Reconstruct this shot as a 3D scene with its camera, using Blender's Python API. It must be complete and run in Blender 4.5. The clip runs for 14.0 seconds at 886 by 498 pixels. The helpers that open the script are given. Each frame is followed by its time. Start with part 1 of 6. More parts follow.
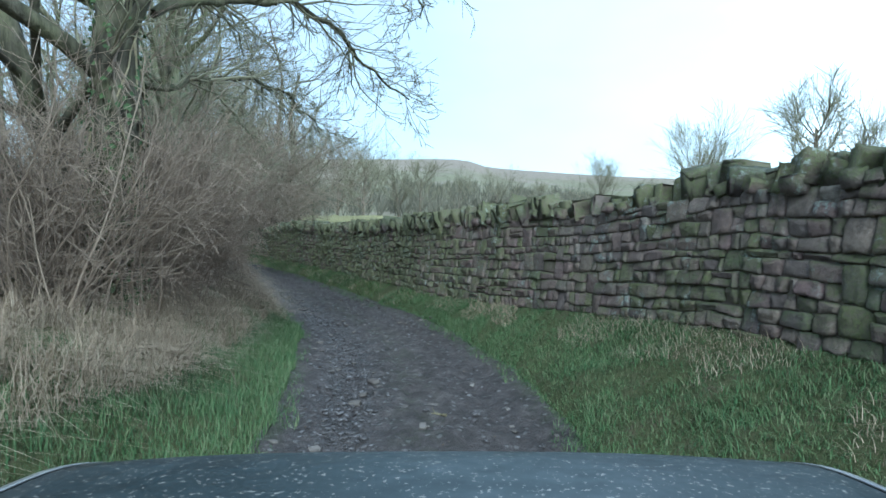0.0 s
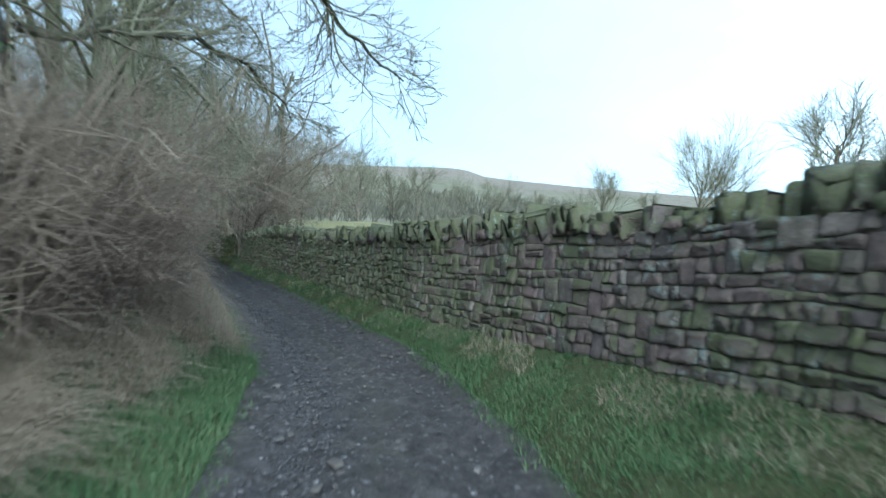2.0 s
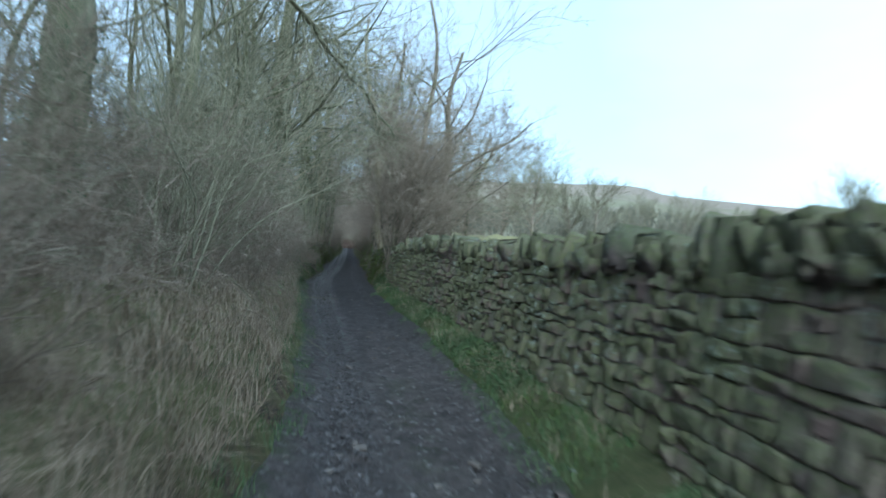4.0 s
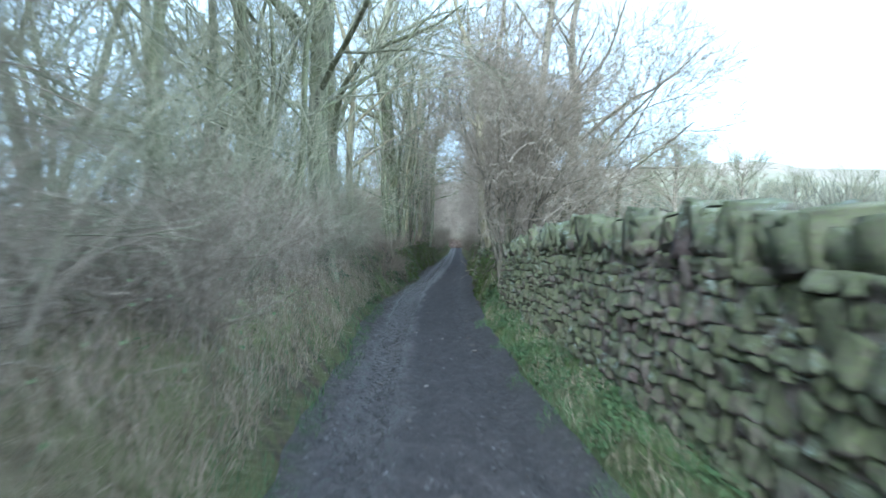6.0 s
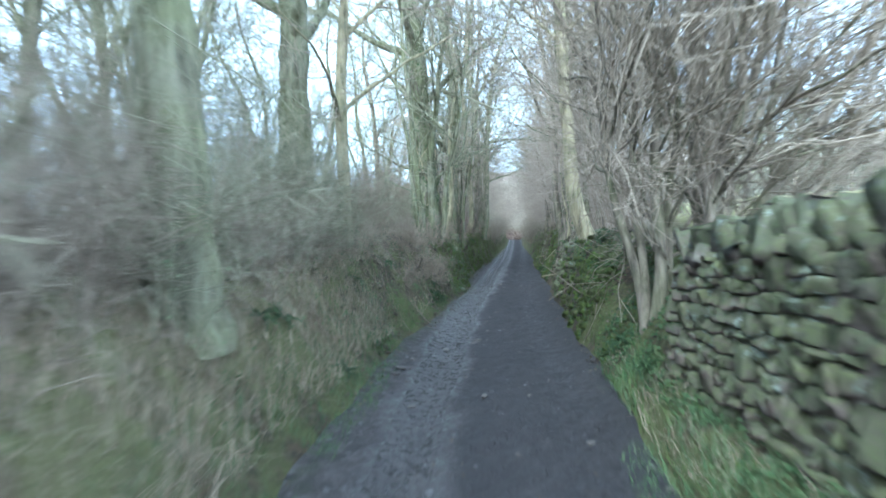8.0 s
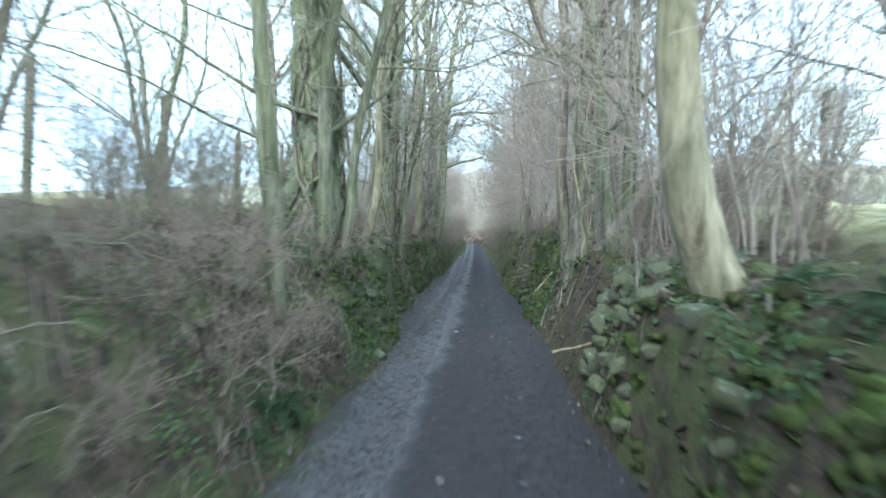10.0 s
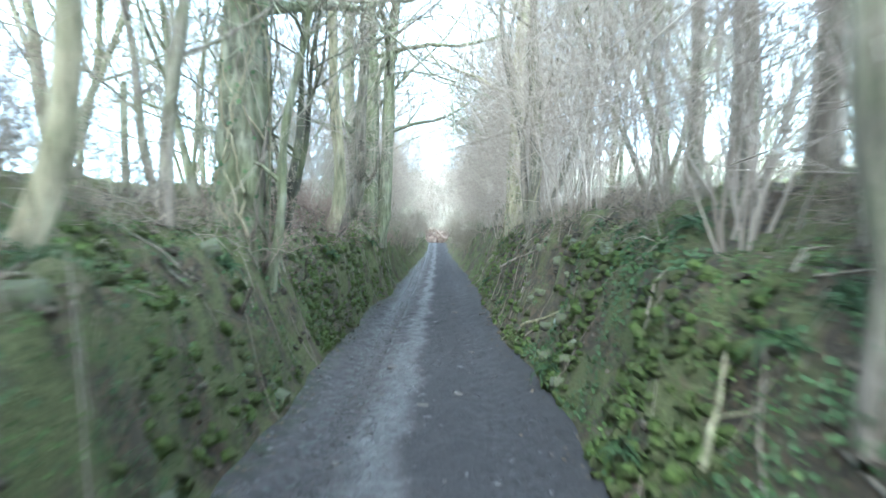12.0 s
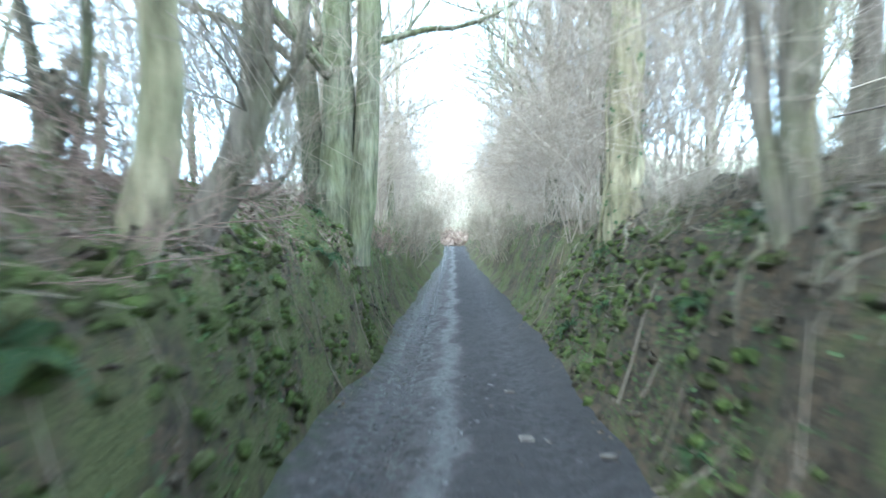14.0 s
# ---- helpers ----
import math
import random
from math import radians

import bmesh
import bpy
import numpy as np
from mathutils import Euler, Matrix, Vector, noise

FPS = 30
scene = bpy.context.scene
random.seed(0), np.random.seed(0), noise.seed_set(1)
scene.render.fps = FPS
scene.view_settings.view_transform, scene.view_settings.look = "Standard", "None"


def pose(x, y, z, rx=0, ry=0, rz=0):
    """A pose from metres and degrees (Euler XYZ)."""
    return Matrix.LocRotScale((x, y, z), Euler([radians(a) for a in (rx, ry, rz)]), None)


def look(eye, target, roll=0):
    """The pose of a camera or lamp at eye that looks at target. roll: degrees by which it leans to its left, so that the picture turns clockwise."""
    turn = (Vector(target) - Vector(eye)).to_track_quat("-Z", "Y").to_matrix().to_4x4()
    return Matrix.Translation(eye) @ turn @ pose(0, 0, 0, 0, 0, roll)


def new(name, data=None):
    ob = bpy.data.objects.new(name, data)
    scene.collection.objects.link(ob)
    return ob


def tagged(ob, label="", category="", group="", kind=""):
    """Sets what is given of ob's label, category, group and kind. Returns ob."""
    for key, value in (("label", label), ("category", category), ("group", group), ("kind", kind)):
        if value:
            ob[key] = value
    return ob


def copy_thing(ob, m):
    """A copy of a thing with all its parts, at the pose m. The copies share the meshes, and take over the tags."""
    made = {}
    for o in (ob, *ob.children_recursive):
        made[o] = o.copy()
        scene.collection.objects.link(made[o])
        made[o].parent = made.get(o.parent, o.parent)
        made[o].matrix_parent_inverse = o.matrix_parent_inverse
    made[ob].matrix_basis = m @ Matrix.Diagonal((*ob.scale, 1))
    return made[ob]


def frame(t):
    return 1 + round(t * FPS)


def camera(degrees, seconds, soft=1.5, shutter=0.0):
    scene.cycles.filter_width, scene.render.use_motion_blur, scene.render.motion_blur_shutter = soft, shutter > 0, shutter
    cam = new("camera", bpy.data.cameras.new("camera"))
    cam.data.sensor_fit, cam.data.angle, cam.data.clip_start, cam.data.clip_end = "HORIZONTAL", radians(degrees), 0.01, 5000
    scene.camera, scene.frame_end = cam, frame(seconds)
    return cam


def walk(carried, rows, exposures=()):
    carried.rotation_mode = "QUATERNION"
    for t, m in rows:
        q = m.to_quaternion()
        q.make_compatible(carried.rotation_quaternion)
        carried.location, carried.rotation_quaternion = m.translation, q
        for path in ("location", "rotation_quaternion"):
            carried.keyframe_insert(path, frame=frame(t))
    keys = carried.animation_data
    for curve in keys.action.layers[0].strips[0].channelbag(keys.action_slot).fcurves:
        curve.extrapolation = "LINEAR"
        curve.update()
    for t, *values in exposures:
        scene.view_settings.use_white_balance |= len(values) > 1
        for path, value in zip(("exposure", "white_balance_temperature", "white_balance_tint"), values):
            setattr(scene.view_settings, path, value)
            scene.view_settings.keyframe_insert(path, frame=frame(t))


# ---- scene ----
LENS = 73.0
PATH = [  # seconds, x, y, z, yaw, pitch, roll
    (0.0, 0.000, 0.000, 1.500, 0.00, -2.00, 0.00),
    (0.5, 0.008, -0.054, 1.510, 0.30, -1.90, 0.40),
    (1.0, 0.016, 0.078, 1.513, 0.10, -1.50, 1.00),
    (1.5, 0.008, 0.656, 1.508, -0.10, -1.30, 0.70),
    (2.0, -0.023, 1.821, 1.561, -0.40, -1.20, -1.70),
    (2.5, -0.117, 3.264, 1.558, -0.40, 0.10, -2.00),
    (3.0, -0.421, 5.170, 1.585, 4.70, 0.80, -2.40),
    (3.5, -0.850, 6.908, 1.532, 10.90, 0.40, -3.20),
    (6.0, -3.877, 15.279, 1.496, 26.30, -0.80, 0.30),
    (6.5, -4.595, 16.767, 1.456, 28.50, -0.80, 0.80),
    (7.0, -5.476, 18.403, 1.454, 30.30, -1.70, 1.60),
    (7.5, -6.348, 20.020, 1.439, 31.80, -1.30, 2.30),
    (10.0, -10.531, 28.400, 1.565, 27.50, -1.60, -0.70),
    (10.5, -11.329, 30.100, 1.520, 26.30, -0.90, -0.70),
    (11.0, -12.144, 31.896, 1.489, 25.40, -1.80, 0.20),
    (11.5, -12.908, 33.596, 1.491, 24.40, -1.80, 0.20),
    (12.0, -13.700, 35.317, 1.508, 23.90, -1.70, 0.10),
    (12.5, -14.416, 36.797, 1.497, 23.50, -2.10, 0.80),
    (13.0, -15.184, 38.373, 1.485, 23.90, -1.30, 1.20),
    (13.5, -15.902, 39.922, 1.474, 25.30, -0.80, 0.80),
    (14.0, -16.813, 41.668, 1.505, 25.20, -1.60, 1.10),
]

cam = camera(LENS, 14.0, soft=1.6, shutter=0.6)
walk(cam, [(t, pose(x, y, z, 90 + p, r, w)) for t, x, y, z, w, p, r in PATH],
     exposures=[(0, 1.74, 4880, -5), (3.5, 1.72, 4860, -5), (6, 2.9, 4750, -3), (7.5, 3.4, 4720, -3), (10, 3.5, 4900, -4), (12, 4.27, 4850, -5), (14, 4.42, 4800, -6)])

# ---- world and sun ----
sky = bpy.data.worlds.new("sky")
scene.world = sky
sky.use_nodes = True
nt = sky.node_tree
nt.nodes.clear()
SUN_ELEV, SUN_AZ = 36.0, -174.0   # degrees; azimuth from +y, positive to the left: veiled, behind the camera
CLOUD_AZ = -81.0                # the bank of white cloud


def wnode(kind, **kw):
    n = nt.nodes.new(kind)
    for k, v in kw.items():
        n.inputs[k].default_value = v
    return n


air = nt.nodes.new("ShaderNodeTexSky")
air.sky_type = "NISHITA"
air.sun_disc = False
air.sun_elevation = radians(SUN_ELEV)
air.sun_rotation = radians(-SUN_AZ)
air.air_density, air.dust_density, air.ozone_density = 1.0, 1.5, 1.0
coord = nt.nodes.new("ShaderNodeTexCoord")
warp = nt.nodes.new("ShaderNodeMapping")
warp.inputs["Scale"].default_value = (1.0, 1.0, 2.2)
warp.inputs["Location"].default_value = (0.35, 0.1, 0.2)
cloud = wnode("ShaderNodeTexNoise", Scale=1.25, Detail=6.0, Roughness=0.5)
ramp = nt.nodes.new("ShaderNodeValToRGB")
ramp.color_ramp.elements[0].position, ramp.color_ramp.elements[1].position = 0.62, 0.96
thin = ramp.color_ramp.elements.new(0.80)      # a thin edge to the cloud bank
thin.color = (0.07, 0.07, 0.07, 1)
gain = nt.nodes.new("ShaderNodeMix")
gain.data_type, gain.blend_type = "RGBA", "MULTIPLY"
gain.inputs["Factor"].default_value = 1.0
gain.inputs[7].default_value = (1.1, 1.15, 1.15, 1)
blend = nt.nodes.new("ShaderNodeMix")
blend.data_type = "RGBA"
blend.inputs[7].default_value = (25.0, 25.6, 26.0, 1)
veil = nt.nodes.new("ShaderNodeMix")       # thin haze over the whole sky
veil.data_type = "RGBA"
veil.inputs["Factor"].default_value = 0.75
veil.inputs[7].default_value = (4.4, 4.58, 4.7, 1)
back = nt.nodes.new("ShaderNodeBackground")
back.inputs["Strength"].default_value = 0.075
end = nt.nodes.new("ShaderNodeOutputWorld")
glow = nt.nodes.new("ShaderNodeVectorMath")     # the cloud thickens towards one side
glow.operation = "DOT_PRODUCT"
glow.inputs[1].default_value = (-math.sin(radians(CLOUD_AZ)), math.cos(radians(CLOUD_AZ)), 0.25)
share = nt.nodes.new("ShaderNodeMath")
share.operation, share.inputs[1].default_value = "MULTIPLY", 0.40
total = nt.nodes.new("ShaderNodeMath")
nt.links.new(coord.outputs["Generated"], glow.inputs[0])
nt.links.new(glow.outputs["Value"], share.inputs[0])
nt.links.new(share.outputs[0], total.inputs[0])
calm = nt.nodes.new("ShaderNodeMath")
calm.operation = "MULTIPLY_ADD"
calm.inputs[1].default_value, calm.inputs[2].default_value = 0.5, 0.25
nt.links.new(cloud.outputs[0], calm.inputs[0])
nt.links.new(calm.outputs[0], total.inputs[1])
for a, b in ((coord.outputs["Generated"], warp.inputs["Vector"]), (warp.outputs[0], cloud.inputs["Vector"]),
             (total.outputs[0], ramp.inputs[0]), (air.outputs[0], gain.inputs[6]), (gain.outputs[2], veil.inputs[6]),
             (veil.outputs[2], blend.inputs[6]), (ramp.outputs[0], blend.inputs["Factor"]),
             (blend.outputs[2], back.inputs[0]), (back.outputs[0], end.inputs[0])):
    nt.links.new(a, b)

lamp = bpy.data.lights.new("sun", "SUN")
lamp.energy, lamp.angle, lamp.color = 1.35, radians(38), (1.0, 0.95, 0.86)
sun = new("sun", lamp)
az, el = radians(SUN_AZ), radians(SUN_ELEV)
sun.matrix_world = look((-math.sin(az) * math.cos(el) * 60, math.cos(az) * math.cos(el) * 60, math.sin(el) * 60), (0, 0, 0))

# ---- materials ----
def rgba(c):
    return (*c, 1)


class Mat:
    """A small builder for procedural materials in object coordinates (metres)."""

    def __init__(self, name, rough=0.9, spec=0.3):
        self.m = bpy.data.materials.new(name)
        self.m.use_nodes = True
        self.t = self.m.node_tree
        self.b = self.t.nodes["Principled BSDF"]
        self.b.inputs["Roughness"].default_value = rough
        self.b.inputs["Specular IOR Level"].default_value = spec
        self.geo = self.t.nodes.new("ShaderNodeNewGeometry")

    def link(self, a, b):
        self.t.links.new(a, b)

    def noise(self, scale, detail=4, rough=0.55, stretch=None, out=0):
        n = self.t.nodes.new("ShaderNodeTexNoise")
        n.inputs["Scale"].default_value, n.inputs["Detail"].default_value, n.inputs["Roughness"].default_value = scale, detail, rough
        m = self.t.nodes.new("ShaderNodeMapping")
        m.inputs["Scale"].default_value = stretch or (1, 1, 1)
        self.link(self.geo.outputs["Position"], m.inputs[0])
        self.link(m.outputs[0], n.inputs["Vector"])
        return n.outputs[out]

    def voronoi(self, scale, feature="F1", out="Distance", stretch=None):
        n = self.t.nodes.new("ShaderNodeTexVoronoi")
        n.feature = feature
        n.inputs["Scale"].default_value = scale
        m = self.t.nodes.new("ShaderNodeMapping")
        m.inputs["Scale"].default_value = stretch or (1, 1, 1)
        self.link(self.geo.outputs["Position"], m.inputs[0])
        self.link(m.outputs[0], n.inputs["Vector"])
        return n.outputs[out]

    def ramp(self, fac, *stops):
        r = self.t.nodes.new("ShaderNodeValToRGB").color_ramp
        node = self.t.nodes[-1]
        while len(r.elements) < len(stops):
            r.elements.new(0.5)
        for e, (p, c) in zip(r.elements, stops):
            e.position, e.color = p, (rgba(c) if isinstance(c, tuple) else (c, c, c, 1))
        self.link(fac, node.inputs[0])
        return node.outputs[0]

    def mix(self, fac, a, b, mode="MIX"):
        n = self.t.nodes.new("ShaderNodeMix")
        n.data_type, n.blend_type = "RGBA", mode
        for key, v in (("Factor", fac), (6, a), (7, b)):
            if isinstance(v, tuple):
                n.inputs[key].default_value = rgba(v)
            elif isinstance(v, (int, float)):
                n.inputs[key].default_value = v
            else:
                self.link(v, n.inputs[key])
        return n.outputs[2]

    def math(self, op, a, b=0.0):
        n = self.t.nodes.new("ShaderNodeMath")
        n.operation = op
        n.use_clamp = op in ("ADD", "SUBTRACT")
        for i, v in enumerate((a, b)):
            if isinstance(v, (int, float)):
                n.inputs[i].default_value = v
            else:
                self.link(v, n.inputs[i])
        return n.outputs[0]

    def attr(self, name):
        n = self.t.nodes.new("ShaderNodeAttribute")
        n.attribute_name = name
        return n.outputs["Fac"]

    def island(self):
        return self.geo.outputs["Random Per Island"]

    def each(self):
        return self.t.nodes.new("ShaderNodeObjectInfo").outputs["Random"]

    def up(self):
        n = self.t.nodes.new("ShaderNodeSeparateXYZ")
        self.link(self.geo.outputs["Normal"], n.inputs[0])
        return n.outputs["Z"]

    def color(self, c):
        if isinstance(c, tuple):
            self.b.inputs["Base Color"].default_value = rgba(c)
        else:
            self.link(c, self.b.inputs["Base Color"])
        return self

    def rough(self, r):
        self.link(r, self.b.inputs["Roughness"])
        return self

    def bump(self, h, strength=0.5, dist=0.02):
        n = self.t.nodes.new("ShaderNodeBump")
        n.inputs["Strength"].default_value, n.inputs["Distance"].default_value = strength, dist
        self.link(h, n.inputs["Height"])
        self.link(n.outputs[0], self.b.inputs["Normal"])
        return self


def mat_track():
    m = Mat("track_mud", 0.85, 0.35)
    big, mid = m.noise(0.9, 4), m.noise(7, 8, 0.72)
    lump, grit = m.noise(17, 5, 0.7), m.noise(60, 4, 0.75)
    mud = m.ramp(mid, (0.36, (0.014, 0.010, 0.010)), (0.47, (0.048, 0.038, 0.037)), (0.57, (0.096, 0.079, 0.077)), (0.68, (0.165, 0.143, 0.138)))
    mud = m.mix(m.ramp(big, (0.42, 0.0), (0.68, 0.3)), mud, (0.090, 0.078, 0.076))
    cell = m.voronoi(13, "F1", "Color")
    stone = m.math("MULTIPLY", m.ramp(m.voronoi(13, "F1"), (0.22, 1.0), (0.36, 0.0)), m.ramp(cell, (0.58, 0.0), (0.66, 0.9)))
    col = m.mix(stone, mud, m.mix(cell, (0.11, 0.10, 0.098), (0.27, 0.255, 0.25)))
    # pale strip: grey stone, plus a wet sheen painted into the colour
    col = m.mix(m.math("MULTIPLY", m.attr("pale_strip"), m.ramp(mid, (0.34, 0.35), (0.50, 0.95))), col, m.ramp(lump, (0.35, (0.095, 0.088, 0.088)), (0.65, (0.235, 0.222, 0.222))))
    wet = m.math("MULTIPLY", m.math("ADD", m.attr("rut"), m.math("MULTIPLY", m.attr("pale_strip"), 0.5)), m.ramp(m.noise(11, 6, 0.75), (0.44, 0.0), (0.53, 1.0)))
    col = m.mix(m.math("MULTIPLY", wet, 0.6), col, (0.030, 0.028, 0.031))
    col = m.mix(m.math("MULTIPLY", m.attr("verge"), m.ramp(m.noise(6, 5), (0.42, 0.0), (0.6, 1.0))), col, (0.045, 0.062, 0.020))
    col = m.mix(m.math("MULTIPLY", m.attr("damp"), m.ramp(mid, (0.40, 1.0), (0.70, 0.75))), col, (0.021, 0.018, 0.021))
    m.color(m.mix(0.3, col, m.ramp(grit, (0.3, (0.015, 0.012, 0.012)), (0.7, (0.165, 0.150, 0.145)))))
    m.rough(m.math("SUBTRACT", 0.9, m.math("MULTIPLY", wet, 0.72)))
    h = m.math("ADD", m.math("MULTIPLY", mid, 0.5), m.math("ADD", m.math("MULTIPLY", lump, 0.35), m.math("MULTIPLY", stone, 0.15)))
    return m.bump(h, 1.0, 0.14).m


def mat_ground():
    m = Mat("earth_and_turf", 0.95, 0.15)
    mid, fine, big = m.noise(4, 7, 0.7), m.noise(38, 5, 0.72), m.noise(0.35, 4)
    turf = m.ramp(mid, (0.3, (0.032, 0.038, 0.016)), (0.48, (0.062, 0.082, 0.028)), (0.60, (0.088, 0.094, 0.042)), (0.70, (0.105, 0.082, 0.058)))
    soil = m.ramp(mid, (0.30, (0.018, 0.013, 0.010)), (0.46, (0.052, 0.041, 0.030)), (0.58, (0.078, 0.062, 0.045)), (0.70, (0.118, 0.095, 0.069)))
    streak = m.ramp(m.noise(9, 5, 0.7, (1, 1, 0.22)), (0.34, 0.7), (0.56, 0.0))       # rain-washed runnels
    soil = m.mix(streak, soil, (0.026, 0.019, 0.015))
    leaf = m.mix(m.ramp(m.voronoi(22, "F1", "Color"), (0.56, 0.0), (0.62, 0.6)), soil, (0.13, 0.088, 0.056))
    bare = m.math("MULTIPLY", m.attr("bare"), 0.17)
    moss = m.mix(m.ramp(m.math("SUBTRACT", m.math("ADD", m.noise(1.9, 6, 0.68), m.math("MULTIPLY", m.up(), 0.07)), bare), (0.42, 0.0), (0.54, 0.92)), leaf,
                 m.ramp(fine, (0.3, (0.062, 0.070, 0.025)), (0.7, (0.150, 0.160, 0.060))))
    straw = m.ramp(fine, (0.3, (0.20, 0.18, 0.085)), (0.7, (0.36, 0.34, 0.17)))
    a = m.mix(m.attr("bank"), turf, moss)
    b = m.mix(m.attr("field"), a, m.mix(m.ramp(big, (0.4, 0.5), (0.6, 1.0)), (0.19, 0.18, 0.095), straw))
    m.color(m.mix(0.25, b, m.ramp(fine, (0.3, (0.025, 0.022, 0.015)), (0.7, (0.15, 0.125, 0.085)))))
    return m.bump(m.math("ADD", m.math("MULTIPLY", mid, 0.6), m.math("MULTIPLY", fine, 0.4)), 1.0, 0.09).m


def mat_hill():
    m = Mat("moor_and_pasture", 0.95, 0.1)
    big, mid = m.noise(0.012, 5, 0.6), m.noise(0.09, 5, 0.65)
    moor = m.ramp(mid, (0.3, (0.15, 0.122, 0.098)), (0.6, (0.235, 0.195, 0.155)), (0.8, (0.27, 0.235, 0.175)))
    field = m.ramp(mid, (0.3, (0.125, 0.118, 0.078)), (0.7, (0.200, 0.190, 0.120)))
    m.color(m.mix(m.math("ADD", m.attr("high"), m.ramp(big, (0.48, 0.0), (0.56, 0.7))), field, moor))
    return m.bump(mid, 0.6, 1.0).m


def mat_stone(each):
    m = Mat("field_stone_" + ("loose" if each else "laid"), 0.92, 0.2)
    r = m.each() if each else m.island()
    other, third = m.math("FRACT", m.math("MULTIPLY", r, 17.31)), m.math("FRACT", m.math("MULTIPLY", r, 41.77))
    base = m.ramp(r, (0.0, (0.218, 0.151, 0.149)), (0.22, (0.295, 0.231, 0.198)), (0.40, (0.159, 0.132, 0.135)), (0.62, (0.301, 0.250, 0.203)), (0.84, (0.230, 0.156, 0.155)), (1.0, (0.354, 0.316, 0.274)))
    base = m.mix(0.25, base, m.ramp(m.noise(2.6, 5, 0.65), (0.35, (0.205, 0.148, 0.142)), (0.65, (0.32, 0.262, 0.215))))
    grain, blot = m.noise(34, 6, 0.72), m.noise(6.5, 6, 0.68)
    col = m.mix(0.65, base, m.ramp(grain, (0.3, (0.45, 0.42, 0.40)), (0.7, (1.0, 0.97, 0.93))), "MULTIPLY")
    col = m.mix(m.ramp(m.noise(9, 6, 0.75), (0.38, 0.5), (0.55, 0.0)), col, (0.070, 0.060, 0.056))
    col = m.mix(m.ramp(m.noise(0.9, 6, 0.7), (0.40, 0.75), (0.58, 0.0)), col, m.mix(0.5, col, (0.052, 0.045, 0.042)))
    moss = m.math("ADD", m.math("ADD", m.math("MULTIPLY", m.up(), 0.14), m.math("MULTIPLY", m.attr("mossy"), 0.08)), m.mix(0.5, m.noise(2.7, 7, 0.75), m.noise(0.8, 5, 0.6)))
    moss = m.ramp(m.math("ADD", moss, m.ramp(other, (0.45, 0.0), (1.0, 0.12))), (0.53, 0.0), (0.65, 0.88))
    tint = m.mix(third, m.ramp(grain, (0.3, (0.042, 0.055, 0.026)), (0.7, (0.094, 0.116, 0.052))), m.ramp(grain, (0.3, (0.064, 0.077, 0.030)), (0.7, (0.145, 0.162, 0.064))))
    col = m.mix(m.math("MULTIPLY", moss, m.ramp(grain, (0.30, 0.3), (0.6, 1.0))), col, tint)
    lichen = m.math("MULTIPLY", m.ramp(m.noise(13, 7, 0.75), (0.54, 0.0), (0.60, 0.7)), m.ramp(m.math("ADD", m.noise(1.6, 4), m.ramp(other, (0.0, 0.14), (0.3, 0.0))), (0.50, 0.0), (0.62, 1.0)))
    m.color(m.mix(lichen, col, m.ramp(grain, (0.3, (0.22, 0.245, 0.22)), (0.7, (0.36, 0.395, 0.355)))))
    return m.bump(m.math("ADD", m.math("MULTIPLY", grain, 0.45), m.math("MULTIPLY", blot, 0.55)), 1.0, 0.05).m


def mat_bark(name, a, b, mossy, dark=(0.035, 0.032, 0.024)):
    m = Mat(name, 0.95, 0.15)
    rib = m.noise(14, 5, 0.65, (1, 1, 0.18))
    blot = m.noise(2.2, 5, 0.6)
    col = m.ramp(rib, (0.3, dark), (0.48, a), (0.72, b))
    green = m.math("MULTIPLY", m.ramp(blot, (0.5 - 0.25 * mossy, 0.0), (0.68 - 0.2 * mossy, 1.0)), min(1.0, mossy + 0.25))
    m.color(m.mix(green, col, m.ramp(rib, (0.3, (0.066, 0.070, 0.034)), (0.7, (0.168, 0.168, 0.088)))))
    return m.bump(rib, 1.0, 0.03).m


def mat_twig(name, a, b):
    m = Mat(name, 0.9, 0.2)
    m.color(m.mix(m.island(), a, b))
    return m.m


def mat_blade(name, *cols):
    m = Mat(name, 0.7, 0.2)
    n = len(cols)
    c = m.ramp(m.island(), *[(i / (n - 1), k) for i, k in enumerate(cols)])
    m.color(m.mix(m.ramp(m.noise(1.3, 4), (0.35, 0.0), (0.7, 0.45)), c, cols[0]))
    return m.m


TRACK, GROUND, HILL = mat_track(), mat_ground(), mat_hill()
STONE_EACH, STONE_JOINED = mat_stone(True), mat_stone(False)
BARK_GREEN = mat_bark("mossy_bark", (0.130, 0.120, 0.084), (0.250, 0.235, 0.168), 0.5)
BARK_DARK = mat_bark("dark_mossy_bark", (0.058, 0.052, 0.038), (0.122, 0.110, 0.080), 0.3)
BARK_PALE = mat_bark("pale_bark", (0.225, 0.188, 0.120), (0.37, 0.315, 0.205), 0.2, (0.09, 0.078, 0.05))
BARK_BROWN = mat_bark("brown_bark", (0.135, 0.110, 0.086), (0.25, 0.205, 0.165), 0.25)
TWIG_BROWN = mat_twig("brown_twigs", (0.160, 0.127, 0.096), (0.270, 0.222, 0.170))
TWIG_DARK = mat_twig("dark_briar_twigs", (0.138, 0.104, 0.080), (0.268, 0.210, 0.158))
TWIG_GREEN = mat_twig("mossy_twigs", (0.130, 0.122, 0.080), (0.280, 0.262, 0.180))
TWIG_RED = mat_twig("red_brown_bramble", (0.150, 0.098, 0.080), (0.275, 0.195, 0.158))
